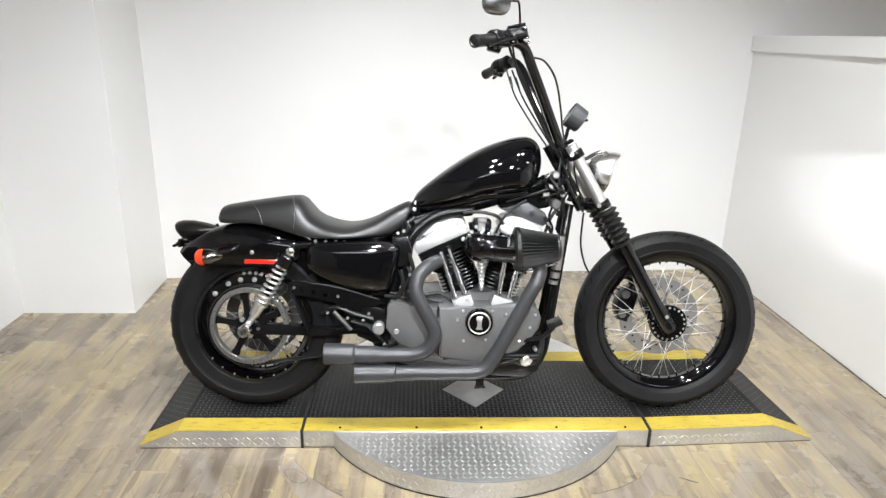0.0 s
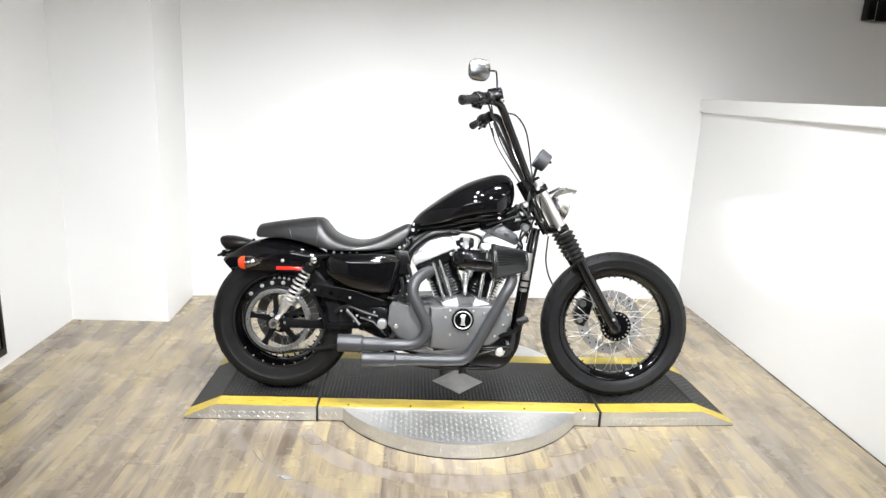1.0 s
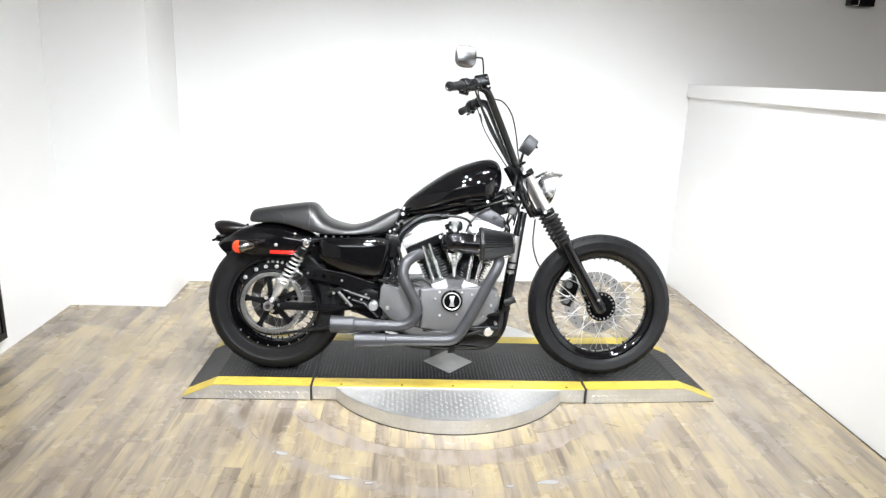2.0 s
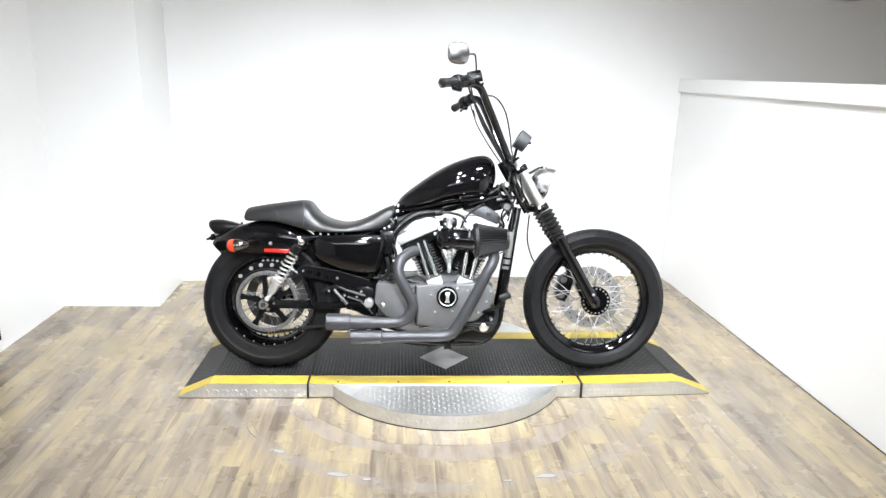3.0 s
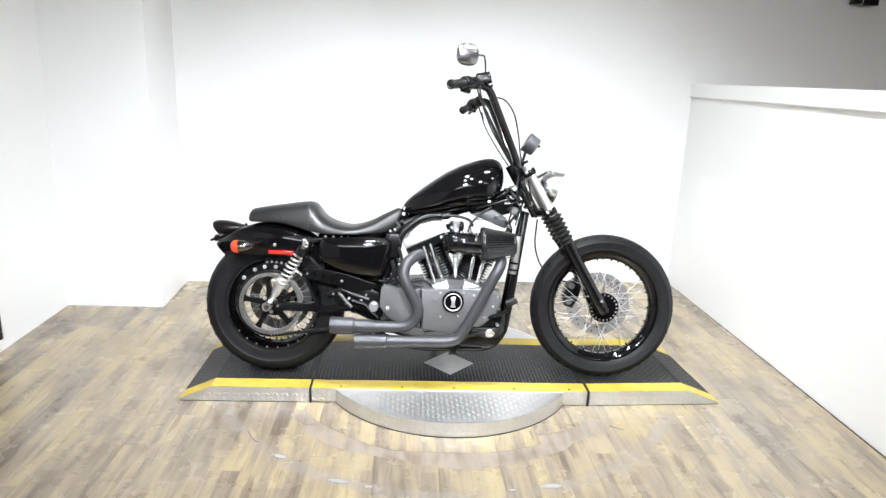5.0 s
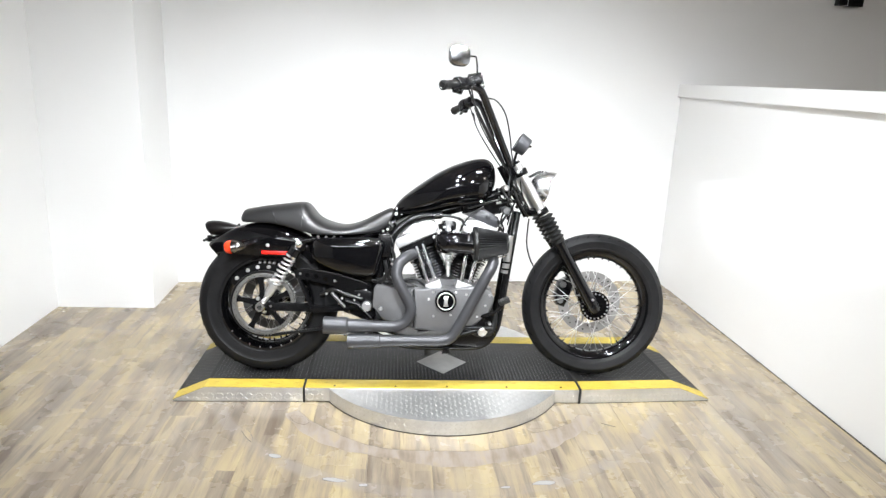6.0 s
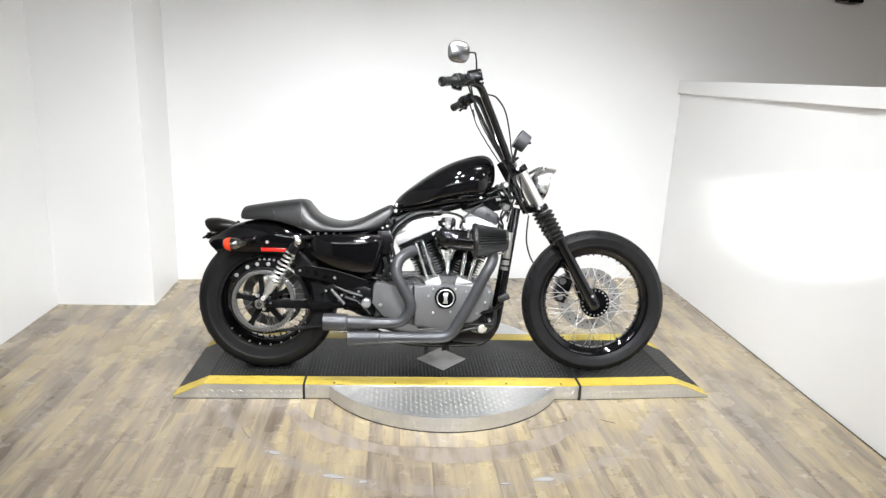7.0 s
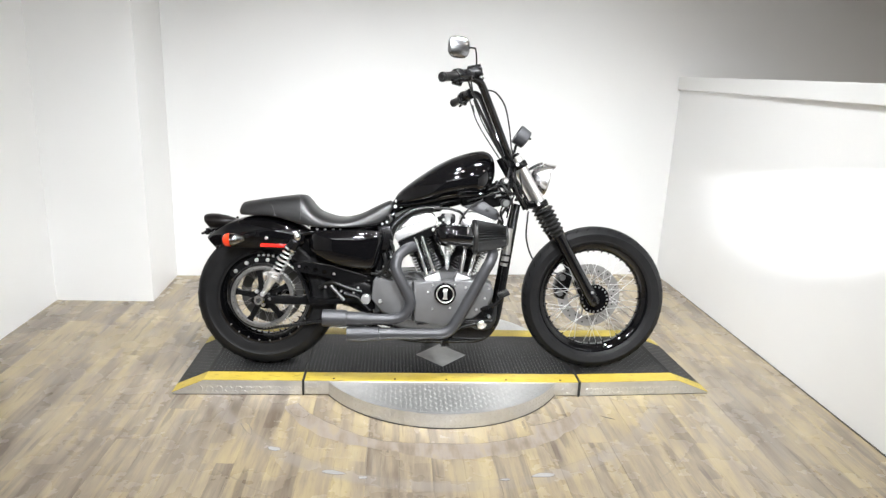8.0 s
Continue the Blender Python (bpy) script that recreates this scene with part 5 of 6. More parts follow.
def cylinder(sgn, name):
    """One finned cylinder with its head; sgn -1 leans back, 1 ahead."""
    ax = V(sgn * math.sin(radians(22.5)), 0, math.cos(radians(22.5)))
    fw = V(math.cos(radians(22.5)), 0, -sgn * math.sin(radians(22.5)))
    bm = bmesh.new()
    sweep(bm, [CR + ax * 0.1, CR + ax * 0.34], 0.062, 20)
    fins = []
    for i in range(14):
        s = 0.135 + i * 0.0135
        hx, hw = (0.073, 0.082) if i < 9 else (0.08, 0.09)
        lo, hi = [], []
        for k in range(28):
            a = k * math.tau / 28
            c, q = math.cos(a), math.sin(a)
            off = fw * (hx * math.copysign(abs(c) ** 0.55, c)) + SIDE * (hw * math.copysign(abs(q) ** 0.55, q))
            lo.append(CR + ax * s + off)
            hi.append(CR + ax * (s + 0.005) + off * 0.985)
        fb = bmesh.new()
        fins.append(loft(fb, [lo, hi]))
    ob = part(name, bm, SATIN, bike, "black finned cylinder", angle=50)
    for fb in fins:
        part("fin", fb, SATIN, ob, angle=50)
    # bright strips along the outer fins stand in for their lit edges
    for i in range(1, 9):
        s = 0.1375 + i * 0.0135
        line = []
        for k in range(13):
            a = radians(124 + k * 5.5)
            c, q = math.cos(a), math.sin(a)
            line.append(CR + ax * s + fw * (-sgn * 0.0735 * math.copysign(abs(c) ** 0.55, c)) + SIDE * (0.0825 * math.copysign(abs(q) ** 0.55, q)))
        fb = bmesh.new()
        sweep(fb, line, 0.003, 6)
        part("lit_fin_edge", fb, SPRING, ob, "bright strip standing in for a lit fin edge")
    return ob, ax, fw


cyl_r, axr, fwr = cylinder(-1, "rear_cylinder")
cyl_f, axf, fwf = cylinder(1, "front_cylinder")
for sgn, cyl, shift in ((-1, cyl_r, 0.0), (1, cyl_f, 0.008)):
    def mx(x):
        return x if sgn < 0 else 0.145 - x
    base_line = [(-0.171, 0.612), (-0.166, 0.592), (-0.155, 0.58), (0.012, 0.658), (0.017, 0.674), (0.012, 0.689), (-0.164, 0.626)]
    bm = bmesh.new()
    prism(bm, [(mx(x), z + shift) for x, z in base_line], -0.088, 0.106, 0.006, 2)
    rk = part("rocker_box", bm, ROCKER, cyl, "satin silver rocker box", angle=40)
    cover_line = [(-0.162, 0.622), (0.012, 0.684), (0.009, 0.7), (-0.003, 0.71), (-0.03, 0.714), (-0.058, 0.709), (-0.095, 0.694), (-0.124, 0.68), (-0.152, 0.645)]
    bm = bmesh.new()
    prism(bm, [(mx(x), z + shift) for x, z in cover_line], -0.08, 0.098, 0.013, 3)
    part("rocker_cover", bm, ROCKER, rk, "satin silver rocker cover", angle=40)
    for x, z in ((-0.135, 0.652), (-0.02, 0.695)):
        bolt(rk, V(mx(x), 0.096, z + shift), SIDE, 0.006, 0.006, SILVER)
    low = [(-0.156, 0.576), (-0.139, 0.543), (0.026, 0.624), (0.013, 0.655)]
    for k in range(4):
        f = k / 4
        a0 = (low[0][0] + (low[1][0] - low[0][0]) * f, low[0][1] + (low[1][1] - low[0][1]) * f)
        a1 = (low[3][0] + (low[2][0] - low[3][0]) * f, low[3][1] + (low[2][1] - low[3][1]) * f)
        bm = bmesh.new()
        prism(bm, [(mx(a0[0]), a0[1] + shift), (mx(a1[0]), a1[1] + shift), (mx(a1[0] + 0.003), a1[1] - 0.005 + shift), (mx(a0[0] + 0.003), a0[1] - 0.005 + shift)], -0.085, 0.104)
        part("head_fin", bm, SATIN, cyl)
    bm = bmesh.new()
    prism(bm, [(mx(x), z + shift) for x, z in ((-0.14, 0.57), (-0.125, 0.548), (0.012, 0.615), (0.002, 0.64))], -0.07, 0.09, 0.004)
    part("cylinder_head", bm, SATIN, cyl, "black cylinder head")
    for x, z in ((0.002, 0.638),):
        bolt(cyl, V(mx(x), 0.103, z + shift), SIDE, 0.009, 0.012, SILVER)
    for (x0, z0, x1, z1) in (((-0.076, 0.595, -0.021, 0.437), (-0.047, 0.607, 0.011, 0.452)) if sgn < 0 else ((0.152, 0.60, 0.127, 0.441), (0.2, 0.58, 0.164, 0.441))):
        bm = bmesh.new()
        p0, p1 = V(x0, 0.13, z0), V(x1, 0.155, z1)
        d = (p1 - p0)
        L = d.length
        lathe(bm, [(0, 0), (0, 0.0085), (L * 0.45, 0.0085), (L * 0.46, 0.0115), (L * 0.55, 0.0115), (L * 0.56, 0.0085), (L * 0.92, 0.0085), (L * 0.93, 0.0115), (L, 0.0115), (L, 0)], p0, d, 16)
        part("pushrod_tube", bm, CHROME, cyl, "chrome pushrod tube")
    bm = bmesh.new()
    base = [(-0.034, 0.43), (0.03, 0.455), (0.042, 0.425), (0.035, 0.408), (-0.022, 0.40)] if sgn < 0 else [(0.112, 0.455), (0.176, 0.434), (0.168, 0.40), (0.11, 0.408), (0.1, 0.425)]
    prism(bm, base, 0.1, 0.178, 0.004)
    tb = part("tappet_block", bm, ROCKER, bike, "silver tappet block")
    for x, z in ((base[0][0] + 0.012, base[0][1] - 0.008), (base[1][0] - 0.012, base[1][1] - 0.016)):
        bolt(tb, V(x, 0.178, z), SIDE, 0.005, 0.004, SILVER)
bm = bmesh.new()
prof = [(0, 0), (0, 0.015)]
for i in range(8):
    prof += [(0.004 + i * 0.0125, 0.011 - i * 0.0006), (0.008 + i * 0.0125, 0.0155 - i * 0.001), (0.012 + i * 0.0125, 0.0155 - i * 0.001)]
prof += [(0.108, 0.005), (0.112, 0)]
lathe(bm, prof, V(0.066, 0.15, 0.575), V(0.02, 0, -1), 16)
part("breather_column", bm, SPRING, engine, "bright ribbed breather column")

# intake and cone air filter
bm = bmesh.new()
sweep(bm, curve([V(0.045, 0.05, 0.62), V(0.045, 0.12, 0.622), V(0.05, 0.165, 0.624), V(0.085, 0.188, 0.622), V(0.13, 0.195, 0.619), V(0.175, 0.2, 0.617)], 6), [0.045] * 31, 24)
intake = part("air_intake", bm, PAINT, bike, "gloss black intake elbow")
bm = bmesh.new()
lathe(bm, [(-0.06, 0.05), (0.0, 0.05), (0.004, 0.046), (0.004, 0.03), (0.0, 0.026), (0.0, 0)], V(0.052, 0.175, 0.622), V(0.0, 1, 0), 32)
part("intake_ring", bm, SATIN, intake)
for a in range(0, 360, 60):
    bolt(intake, V(0.052 + 0.04 * math.cos(radians(a)), 0.179, 0.622 + 0.04 * math.sin(radians(a))), SIDE, 0.004, 0.004, SILVER)
for x, r in ((0.105, 0.0475), (0.15, 0.049), (0.163, 0.051)):
    bm = bmesh.new()
    lathe(bm, [(-0.004, r - 0.006), (-0.004, r), (0.004, r), (0.004, r - 0.006)], V(x, 0.192, 0.6205), V(1, 0.05, -0.02), 36, closed=True)
    part("clamp_band", bm, CHROME if x > 0.12 and x < 0.16 else SATIN, intake)
bm = bmesh.new()
lathe(bm, [(0, 0.038), (0.012, 0.036), (0.02, 0.028), (0.024, 0.015), (0.025, 0)], V(0.05, 0.2, 0.624), V(-0.35, 1, 0.1), 32)
part("elbow_boss", bm, PAINT, intake)
for x, z in ((0.02, 0.66), (0.085, 0.668), (0.06, 0.672), (0.11, 0.664)):
    bolt(intake, V(x, 0.19, z), V(0, 0.7, 0.7), 0.0055, 0.006, SILVER)
fa = V(0.148, 0.0, 0.008)
fo = V(0.176, 0.2, 0.62)
bm = bmesh.new()
lathe(bm, [(-0.006, 0.05), (-0.006, 0.07), (0.0, 0.0755), (0.012, 0.0755), (0.015, 0.072), (0.015, 0.05)], fo, fa, 40)
filt = part("air_filter", bm, RUBBER, bike, "black pleated cone air filter")
bm = bmesh.new()
d = fa.normalized()
a_, b_ = frame_of(d)
n = 76
rings = []
for s, r in ((0.012, 0.071), (0.142, 0.0415)):
    rings.append([fo + d * s + (a_ * math.cos(k * math.tau / n) + b_ * math.sin(k * math.tau / n)) * (r + (0.004 if k % 2 else -0.007)) for k in range(n)])
loft(bm, rings)
part("pleats", bm, FILTER, filt, "dark pleated filter cloth", angle=20)
bm = bmesh.new()
lathe(bm, [(0.138, 0.03), (0.138, 0.0445), (0.146, 0.0445), (0.149, 0.04), (0.149, 0)], fo, fa, 36)
part("end_cap", bm, RUBBER, filt, "black rubber filter end cap")
bm = bmesh.new()
sweep(bm, [fo + V(0.01, 0, -0.082), fo + V(0.145, 0.0, -0.046)], 0.003, 8)
part("wire", bm, CHROME, filt)
for q in ((0.17, 0.2, 0.66), (0.165, 0.235, 0.60), (0.165, 0.2, 0.575)):
    bm = bmesh.new()
    lathe(bm, [(0, 0), (0, 0.007), (0.016, 0.007), (0.016, 0)], V(*q), V(1, 0, 0), 10)
    part("hose_clamp_screw", bm, CHROME, filt)

# carburettor parts between the heads
bm = bmesh.new()
box(bm, 0.035, 0.1, -0.11, -0.03, 0.64, 0.71, 0.01)
lathe(bm, [(0, 0), (0, 0.018), (0.05, 0.018), (0.055, 0.01), (0.055, 0)], V(0.07, 0.09, 0.655), V(0, 0, 1), 18)
lathe(bm, [(0, 0.012), (0.04, 0.012), (0.04, 0)], V(0.04, 0.1, 0.66), V(-0.3, 0, 1), 14)
carb = part("carburettor", bm, SATIN, bike, "black carburettor body between the heads")
bm = bmesh.new()
lathe(bm, [(0, 0), (0, 0.013), (0.03, 0.013), (0.034, 0.016), (0.042, 0.016), (0.046, 0.01), (0.046, 0)], V(0.062, 0.115, 0.668), V(0.1, 0, 1), 18)
part("choke_cap", bm, ALLOY, carb, "bare alloy cap")
for x, z in ((0.07, 0.675), (0.045, 0.685), (0.1, 0.672), (0.03, 0.668)):
    bolt(carb, V(x, 0.125, z), SIDE, 0.007, 0.01, SILVER)

# exhaust
def pipe(pts, r, name, label):
    bm = bmesh.new()
    line = curve(pts, 8)
    sweep(bm, line, r, 22, cap=True)
    return part(name, bm, PIPE, bike, label)


p1 = pipe([V(-0.085, 0.12, 0.56), V(-0.12, 0.165, 0.548), V(-0.15, 0.2, 0.52), V(-0.157, 0.215, 0.47), V(-0.13, 0.22, 0.41), V(-0.098, 0.22, 0.352), V(-0.093, 0.22, 0.31), V(-0.118, 0.22, 0.268), V(-0.165, 0.22, 0.249), V(-0.23, 0.22, 0.247), V(-0.3, 0.22, 0.247)], 0.0245, "exhaust_pipe", "matt grey rear exhaust pipe")
bm = bmesh.new()
lathe(bm, [(0, 0.0245), (0.0, 0.0275), (0.03, 0.0275), (0.035, 0.031), (0.105, 0.031), (0.112, 0.0365), (0.116, 0.0375), (0.2, 0.0375), (0.211, 0.0375), (0.213, 0.0345), (0.205, 0.033), (0.1, 0.03), (0.1, 0)], V(-0.255, 0.22, 0.246), V(-1, 0, 0.004), 36)
part("silencer", bm, PIPE, p1, "short matt grey silencer")
p2 = pipe([V(0.215, 0.1, 0.585), V(0.245, 0.15, 0.578), V(0.262, 0.2, 0.552), V(0.25, 0.22, 0.515), V(0.229, 0.225, 0.475), V(0.197, 0.225, 0.41), V(0.16, 0.225, 0.335), V(0.118, 0.225, 0.255), V(0.09, 0.225, 0.212), V(0.055, 0.225, 0.194), V(-0.0, 0.225, 0.19), V(-0.08, 0.225, 0.188), V(-0.18, 0.225, 0.186)], 0.0245, "exhaust_pipe", "matt grey front exhaust pipe")
bm = bmesh.new()
lathe(bm, [(0, 0.0245), (0.0, 0.027), (0.055, 0.027), (0.06, 0.031), (0.1, 0.031), (0.104, 0.0335), (0.196, 0.0335), (0.198, 0.03), (0.19, 0.028), (0.1, 0.026), (0.1, 0)], V(-0.165, 0.225, 0.186), V(-1, 0, -0.03), 36)
part("silencer", bm, PIPE, p2, "short matt grey silencer")
for x in (-0.16, ):
    bm = bmesh.new()
    lathe(bm, [(0, 0.0248), (0, 0.0275), (0.006, 0.0275), (0.006, 0.0248)], V(x, 0.225, 0.187), V(-1, 0, 0), 30, closed=True)
    part("clamp", bm, PIPE, p2)

bm = bmesh.new()
prism(bm, [(0.052, 0.185), (0.08, 0.19), (0.078, 0.15), (0.088, 0.134), (0.05, 0.132), (0.058, 0.148)], 0.205, 0.222, 0.003)
hanger = part("pipe_hanger", bm, SATIN, p2, "black pipe hanger bracket")
bolt(p2, V(0.068, 0.222, 0.158), SIDE, 0.007, 0.006, SATIN)

# foot controls and lower fittings
bm = bmesh.new()
sweep(bm, curve([V(0.2, 0.19, 0.29), V(0.24, 0.21, 0.31), V(0.27, 0.23, 0.322), V(0.295, 0.24, 0.345), V(0.31, 0.245, 0.365)], 5), [0.008] * 21, 10)
ped = part("brake_pedal", bm, SATIN, bike, "black brake pedal with a ribbed rubber pad")
bm = bmesh.new()
m = Matrix.Translation(V(0.312, 0.245, 0.378)) @ Matrix.Rotation(radians(-25), 4, "Y")
box(bm, -0.024, 0.024, -0.025, 0.025, -0.009, 0.009, 0.003, m)
for i in range(5):
    box(bm, -0.02 + i * 0.0095, -0.015 + i * 0.0095, -0.026, 0.026, 0.008, 0.012, 0, m)
part("pad", bm, RUBBER, ped)
bm = bmesh.new()
lathe(bm, [(-0.035, 0.02), (-0.012, 0.021), (-0.01, 0.0225), (0.0, 0.0225), (0.004, 0.019), (0.004, 0.011), (0.001, 0.009), (0.001, 0)], V(0.228, 0.212, 0.232), V(0.25, 0.9, -0.3), 8)
part("master_cylinder_cap", bm, SILVER, ped, "bright brake master cylinder")
bm = bmesh.new()
lathe(bm, [(0, 0), (0, 0.03), (0.02, 0.031), (0.026, 0.026), (0.026, 0)], V(0.2, 0.17, 0.278), SIDE, 28)
part("switch_cover", bm, SATIN, ped)
bm = bmesh.new()
sweep(bm, curve([V(0.17, 0.17, 0.235), V(0.21, 0.17, 0.215), V(0.26, 0.16, 0.215), V(0.285, 0.14, 0.25), V(0.29, 0.12, 0.3)], 5), 0.013, 10)
part("brake_hose", bm, RUBBER, ped)
bm = bmesh.new()
prism(bm, [(0.1, 0.2), (0.2, 0.27), (0.285, 0.31), (0.3, 0.24), (0.28, 0.17), (0.23, 0.145), (0.1, 0.15)], 0.0, 0.14, 0.012)
part("bracket", bm, SATIN, ped)
bm = bmesh.new()
prism(bm, [(0.19, 0.31), (0.23, 0.31), (0.245, 0.26), (0.225, 0.235), (0.19, 0.245), (0.18, 0.28)], 0.11, 0.2, 0.01)
part("master_cylinder", bm, SATIN, ped)
bm = bmesh.new()
sweep(bm, [V(0.14, 0.2, 0.245), V(0.27, 0.21, 0.25)], 0.012, 12)
sweep(bm, [V(0.12, 0.21, 0.215), V(0.24, 0.2, 0.245)], 0.009, 12)
part("linkage", bm, SATIN, ped)
for x, z in ((0.262, 0.262), (0.247, 0.233)):
    bolt(ped, V(x, 0.15, z), SIDE, 0.008, 0.03, SILVER)
bm = bmesh.new()
sweep(bm, curve([V(0.345, 0.105, 0.655), V(0.335, 0.11, 0.55), V(0.325, 0.11, 0.485)], 5), 0.0165, 14)
part("hose_cover", bm, DISC, frm, "silver sleeve round the down tube")
for z in (0.5, 0.53):
    bm = bmesh.new()
    lathe(bm, [(0, 0.0165), (0, 0.019), (0.008, 0.019), (0.008, 0.0165)], V(0.328 + (z - 0.5) * 0.1, 0.11, z), V(0.1, 0, 1), 16, closed=True)
    part("hose_clip", bm, SATIN, frm)
bm = bmesh.new()
sweep(bm, curve([V(0.0, -0.12, 0.16), V(0.0, -0.17, 0.12), V(-0.01, -0.225, 0.06), V(-0.005, -0.25, 0.047)], 6), 0.011, 12)
lathe(bm, [(0, 0), (0, 0.02), (0.008, 0.02), (0.008, 0)], V(0.0, -0.252, 0.0425), V(0, 0, 1), 16)
part("side_stand", bm, SATIN, bike, "black side stand set down on the platform")
bm = bmesh.new()
sweep(bm, [V(-0.06, 0.15, 0.215), V(0.08, 0.16, 0.235)], 0.004, 8)
part("stand_rod", bm, SATIN, bike)

# handlebars
near = [V(0.345, 0.045, 0.955), V(0.315, 0.07, 1.015), V(0.255, 0.13, 1.133), V(0.208, 0.18, 1.221), V(0.188, 0.205, 1.258), V(0.165, 0.235, 1.281), V(0.116, 0.28, 1.288), V(0.062, 0.335, 1.279), V(0.006, 0.397, 1.264)]
far = [V(0.347, -0.045, 0.955), V(0.32, -0.07, 1.009), V(0.276, -0.13, 1.123), V(0.238, -0.18, 1.22), V(0.22, -0.205, 1.262), V(0.195, -0.235, 1.288), V(0.16, -0.275, 1.285), V(0.132, -0.316, 1.272), V(0.093, -0.375, 1.254)]
bm = bmesh.new()
sweep(bm, curve(near, 6), 0.0168, 16)
bars = part("handlebar", bm, PAINT, bike, "tall gloss black ape-hanger handlebar", angle=60)
bm = bmesh.new()
sweep(bm, curve(far, 6), 0.016, 16)
part("handlebar_far_half", bm, PAINT, bars, "", angle=60)
bm = bmesh.new()
sweep(bm, [V(0.345, 0.06, 0.955), V(0.347, -0.06, 0.955)], 0.024, 16)
sweep(bm, [V(0.35, 0.04, 0.94), V(0.37, 0.04, 0.915)], 0.018, 12)
sweep(bm, [V(0.35, -0.04, 0.94), V(0.37, -0.04, 0.915)], 0.018, 12)
part("riser", bm, SATIN, bars)
for line, s in ((near, 1), (far, -1)):
    p0, p1 = line[-2], line[-1]
    d = (p1 - p0).normalized()
    bm = bmesh.new()
    L = (p1 - p0).length
    lathe(bm, [(0, 0.017), (0, 0.0195), (0.006, 0.0205), (0.012, 0.0185), (L * 0.5, 0.0185), (L - 0.012, 0.0185), (L - 0.008, 0.0205), (L, 0.0195), (L + 0.003, 0.014), (L - 0.002, 0.009), (L - 0.002, 0)], p0, d, 20)
    part("grip", bm, RUBBER, bars, "black rubber grip")
    # switch housing: two clamped halves, a rounded body and its buttons
    bm = bmesh.new()
    sw = p0 - d * 0.022
    lathe(bm, [(-0.024, 0.017), (-0.022, 0.027), (-0.002, 0.031), (0.0, 0.0295), (0.002, 0.031), (0.018, 0.029), (0.022, 0.024), (0.022, 0.017)], sw, d, 22)
    box(bm, -0.022, 0.022, -0.02, 0.02, -0.038, 0.0, 0.007, Matrix.Translation(sw) @ Matrix.Rotation(radians(12), 4, "Y"))
    housing = part("switch_housing", bm, SATIN, bars)
    for k, (bx, bz) in enumerate(((-0.012, -0.012), (0.004, -0.012), (-0.004, -0.028), (0.012, -0.026))):
        bm = bmesh.new()
        box(bm, bx - 0.005, bx + 0.005, -0.025, -0.018, bz - 0.004, bz + 0.004, 0.0015, Matrix.Translation(sw))
        part("switch_button", bm, RUBBER, bars)
    bm = bmesh.new()
    cl = p0 - d * 0.062
    lathe(bm, [(-0.016, 0.016), (-0.016, 0.026), (0.014, 0.026), (0.014, 0.016)], cl, d, 20, closed=True)
    box(bm, -0.012, 0.03, -0.014, 0.014, -0.016, 0.016, 0.005, Matrix.Translation(cl + V(0.012, 0, 0)))
    part("lever_perch", bm, SATIN, bars)
    for dz in (-0.01, 0.01):
        bolt(bars, cl + V(0.028, 0.014, dz), SIDE, 0.0045, 0.004, DARKCHROME)
    # lever with its perch and reservoir
    bm = bmesh.new()
    q = p0 - d * 0.066 + V(0.022, 0, 0.0)
    sweep(bm, curve([q + V(0.01, 0, 0.004), q + d * 0.04 + V(0.022, 0, 0.004), q + d * 0.09 + V(0.012, 0, -0.006), q + d * 0.145 + V(0.016, 0, -0.012)], 5), 0.007, 10, flat=0.7)
    part("lever", bm, SATIN, bars, "black hand lever")
    bm = bmesh.new()
    if s > 0:
        m = Matrix.Translation(V(0.148, 0.262, 1.312)) @ Matrix.Rotation(radians(-12), 4, "Y")
        box(bm, -0.034, 0.03, -0.02, 0.022, -0.02, 0.018, 0.006, m)
        box(bm, -0.03, 0.027, -0.022, 0.024, 0.017, 0.025, 0.003, m)
    else:
        box(bm, -0.02, 0.02, -0.015, 0.015, -0.018, 0.014, 0.005, Matrix.Translation(q))
    part("reservoir", bm, SATIN, bars)
for x, w, z in ((0.178, 0.27, 1.30), (0.165, 0.285, 1.325), (0.182, 0.262, 1.286)):
    bolt(bars, V(x, w, z), SIDE, 0.006, 0.008, DARKCHROME)

# mirror
mc = V(0.073, 0.335, 1.394)
bm = bmesh.new()
nrm = V(-0.3, -0.93, 0.1).normalized()
ua = nrm.cross(Vector((0, 0, 1))).normalized()
ub = ua.cross(nrm).normalized()
rings = []
for off, sc in ((0.003, 1.0), (0.0, 1.01), (-0.004, 0.98), (-0.008, 0.92), (-0.012, 0.78), (-0.015, 0.55), (-0.017, 0.3), (-0.0175, 0.08)):
    ring = []
    for k in range(36):
        a = k * math.tau / 36
        c, s = math.cos(a), math.sin(a)
        ring.append(mc + nrm * off + ua * (0.047 * sc * math.copysign(abs(c) ** 0.74, c)) + ub * (0.043 * sc * math.copysign(abs(s) ** 0.74, s)))
    rings.append(ring)
loft(bm, rings)
mirror = part("mirror", bm, MIRRORSHELL, bike, "chrome rear-view mirror on a thin stem", angle=60)
bm = bmesh.new()
f = bm.faces.new([bm.verts.new(mc + nrm * 0.0034 + ua * (0.04 * math.copysign(abs(math.cos(k * math.tau / 36)) ** 0.74, math.cos(k * math.tau / 36))) + ub * (0.036 * math.copysign(abs(math.sin(k * math.tau / 36)) ** 0.74, math.sin(k * math.tau / 36)))) for k in range(36)])
bmesh.ops.extrude_face_region(bm, geom=[f])
part("mirror_glass", bm, MIRROR, mirror)
bm = bmesh.new()
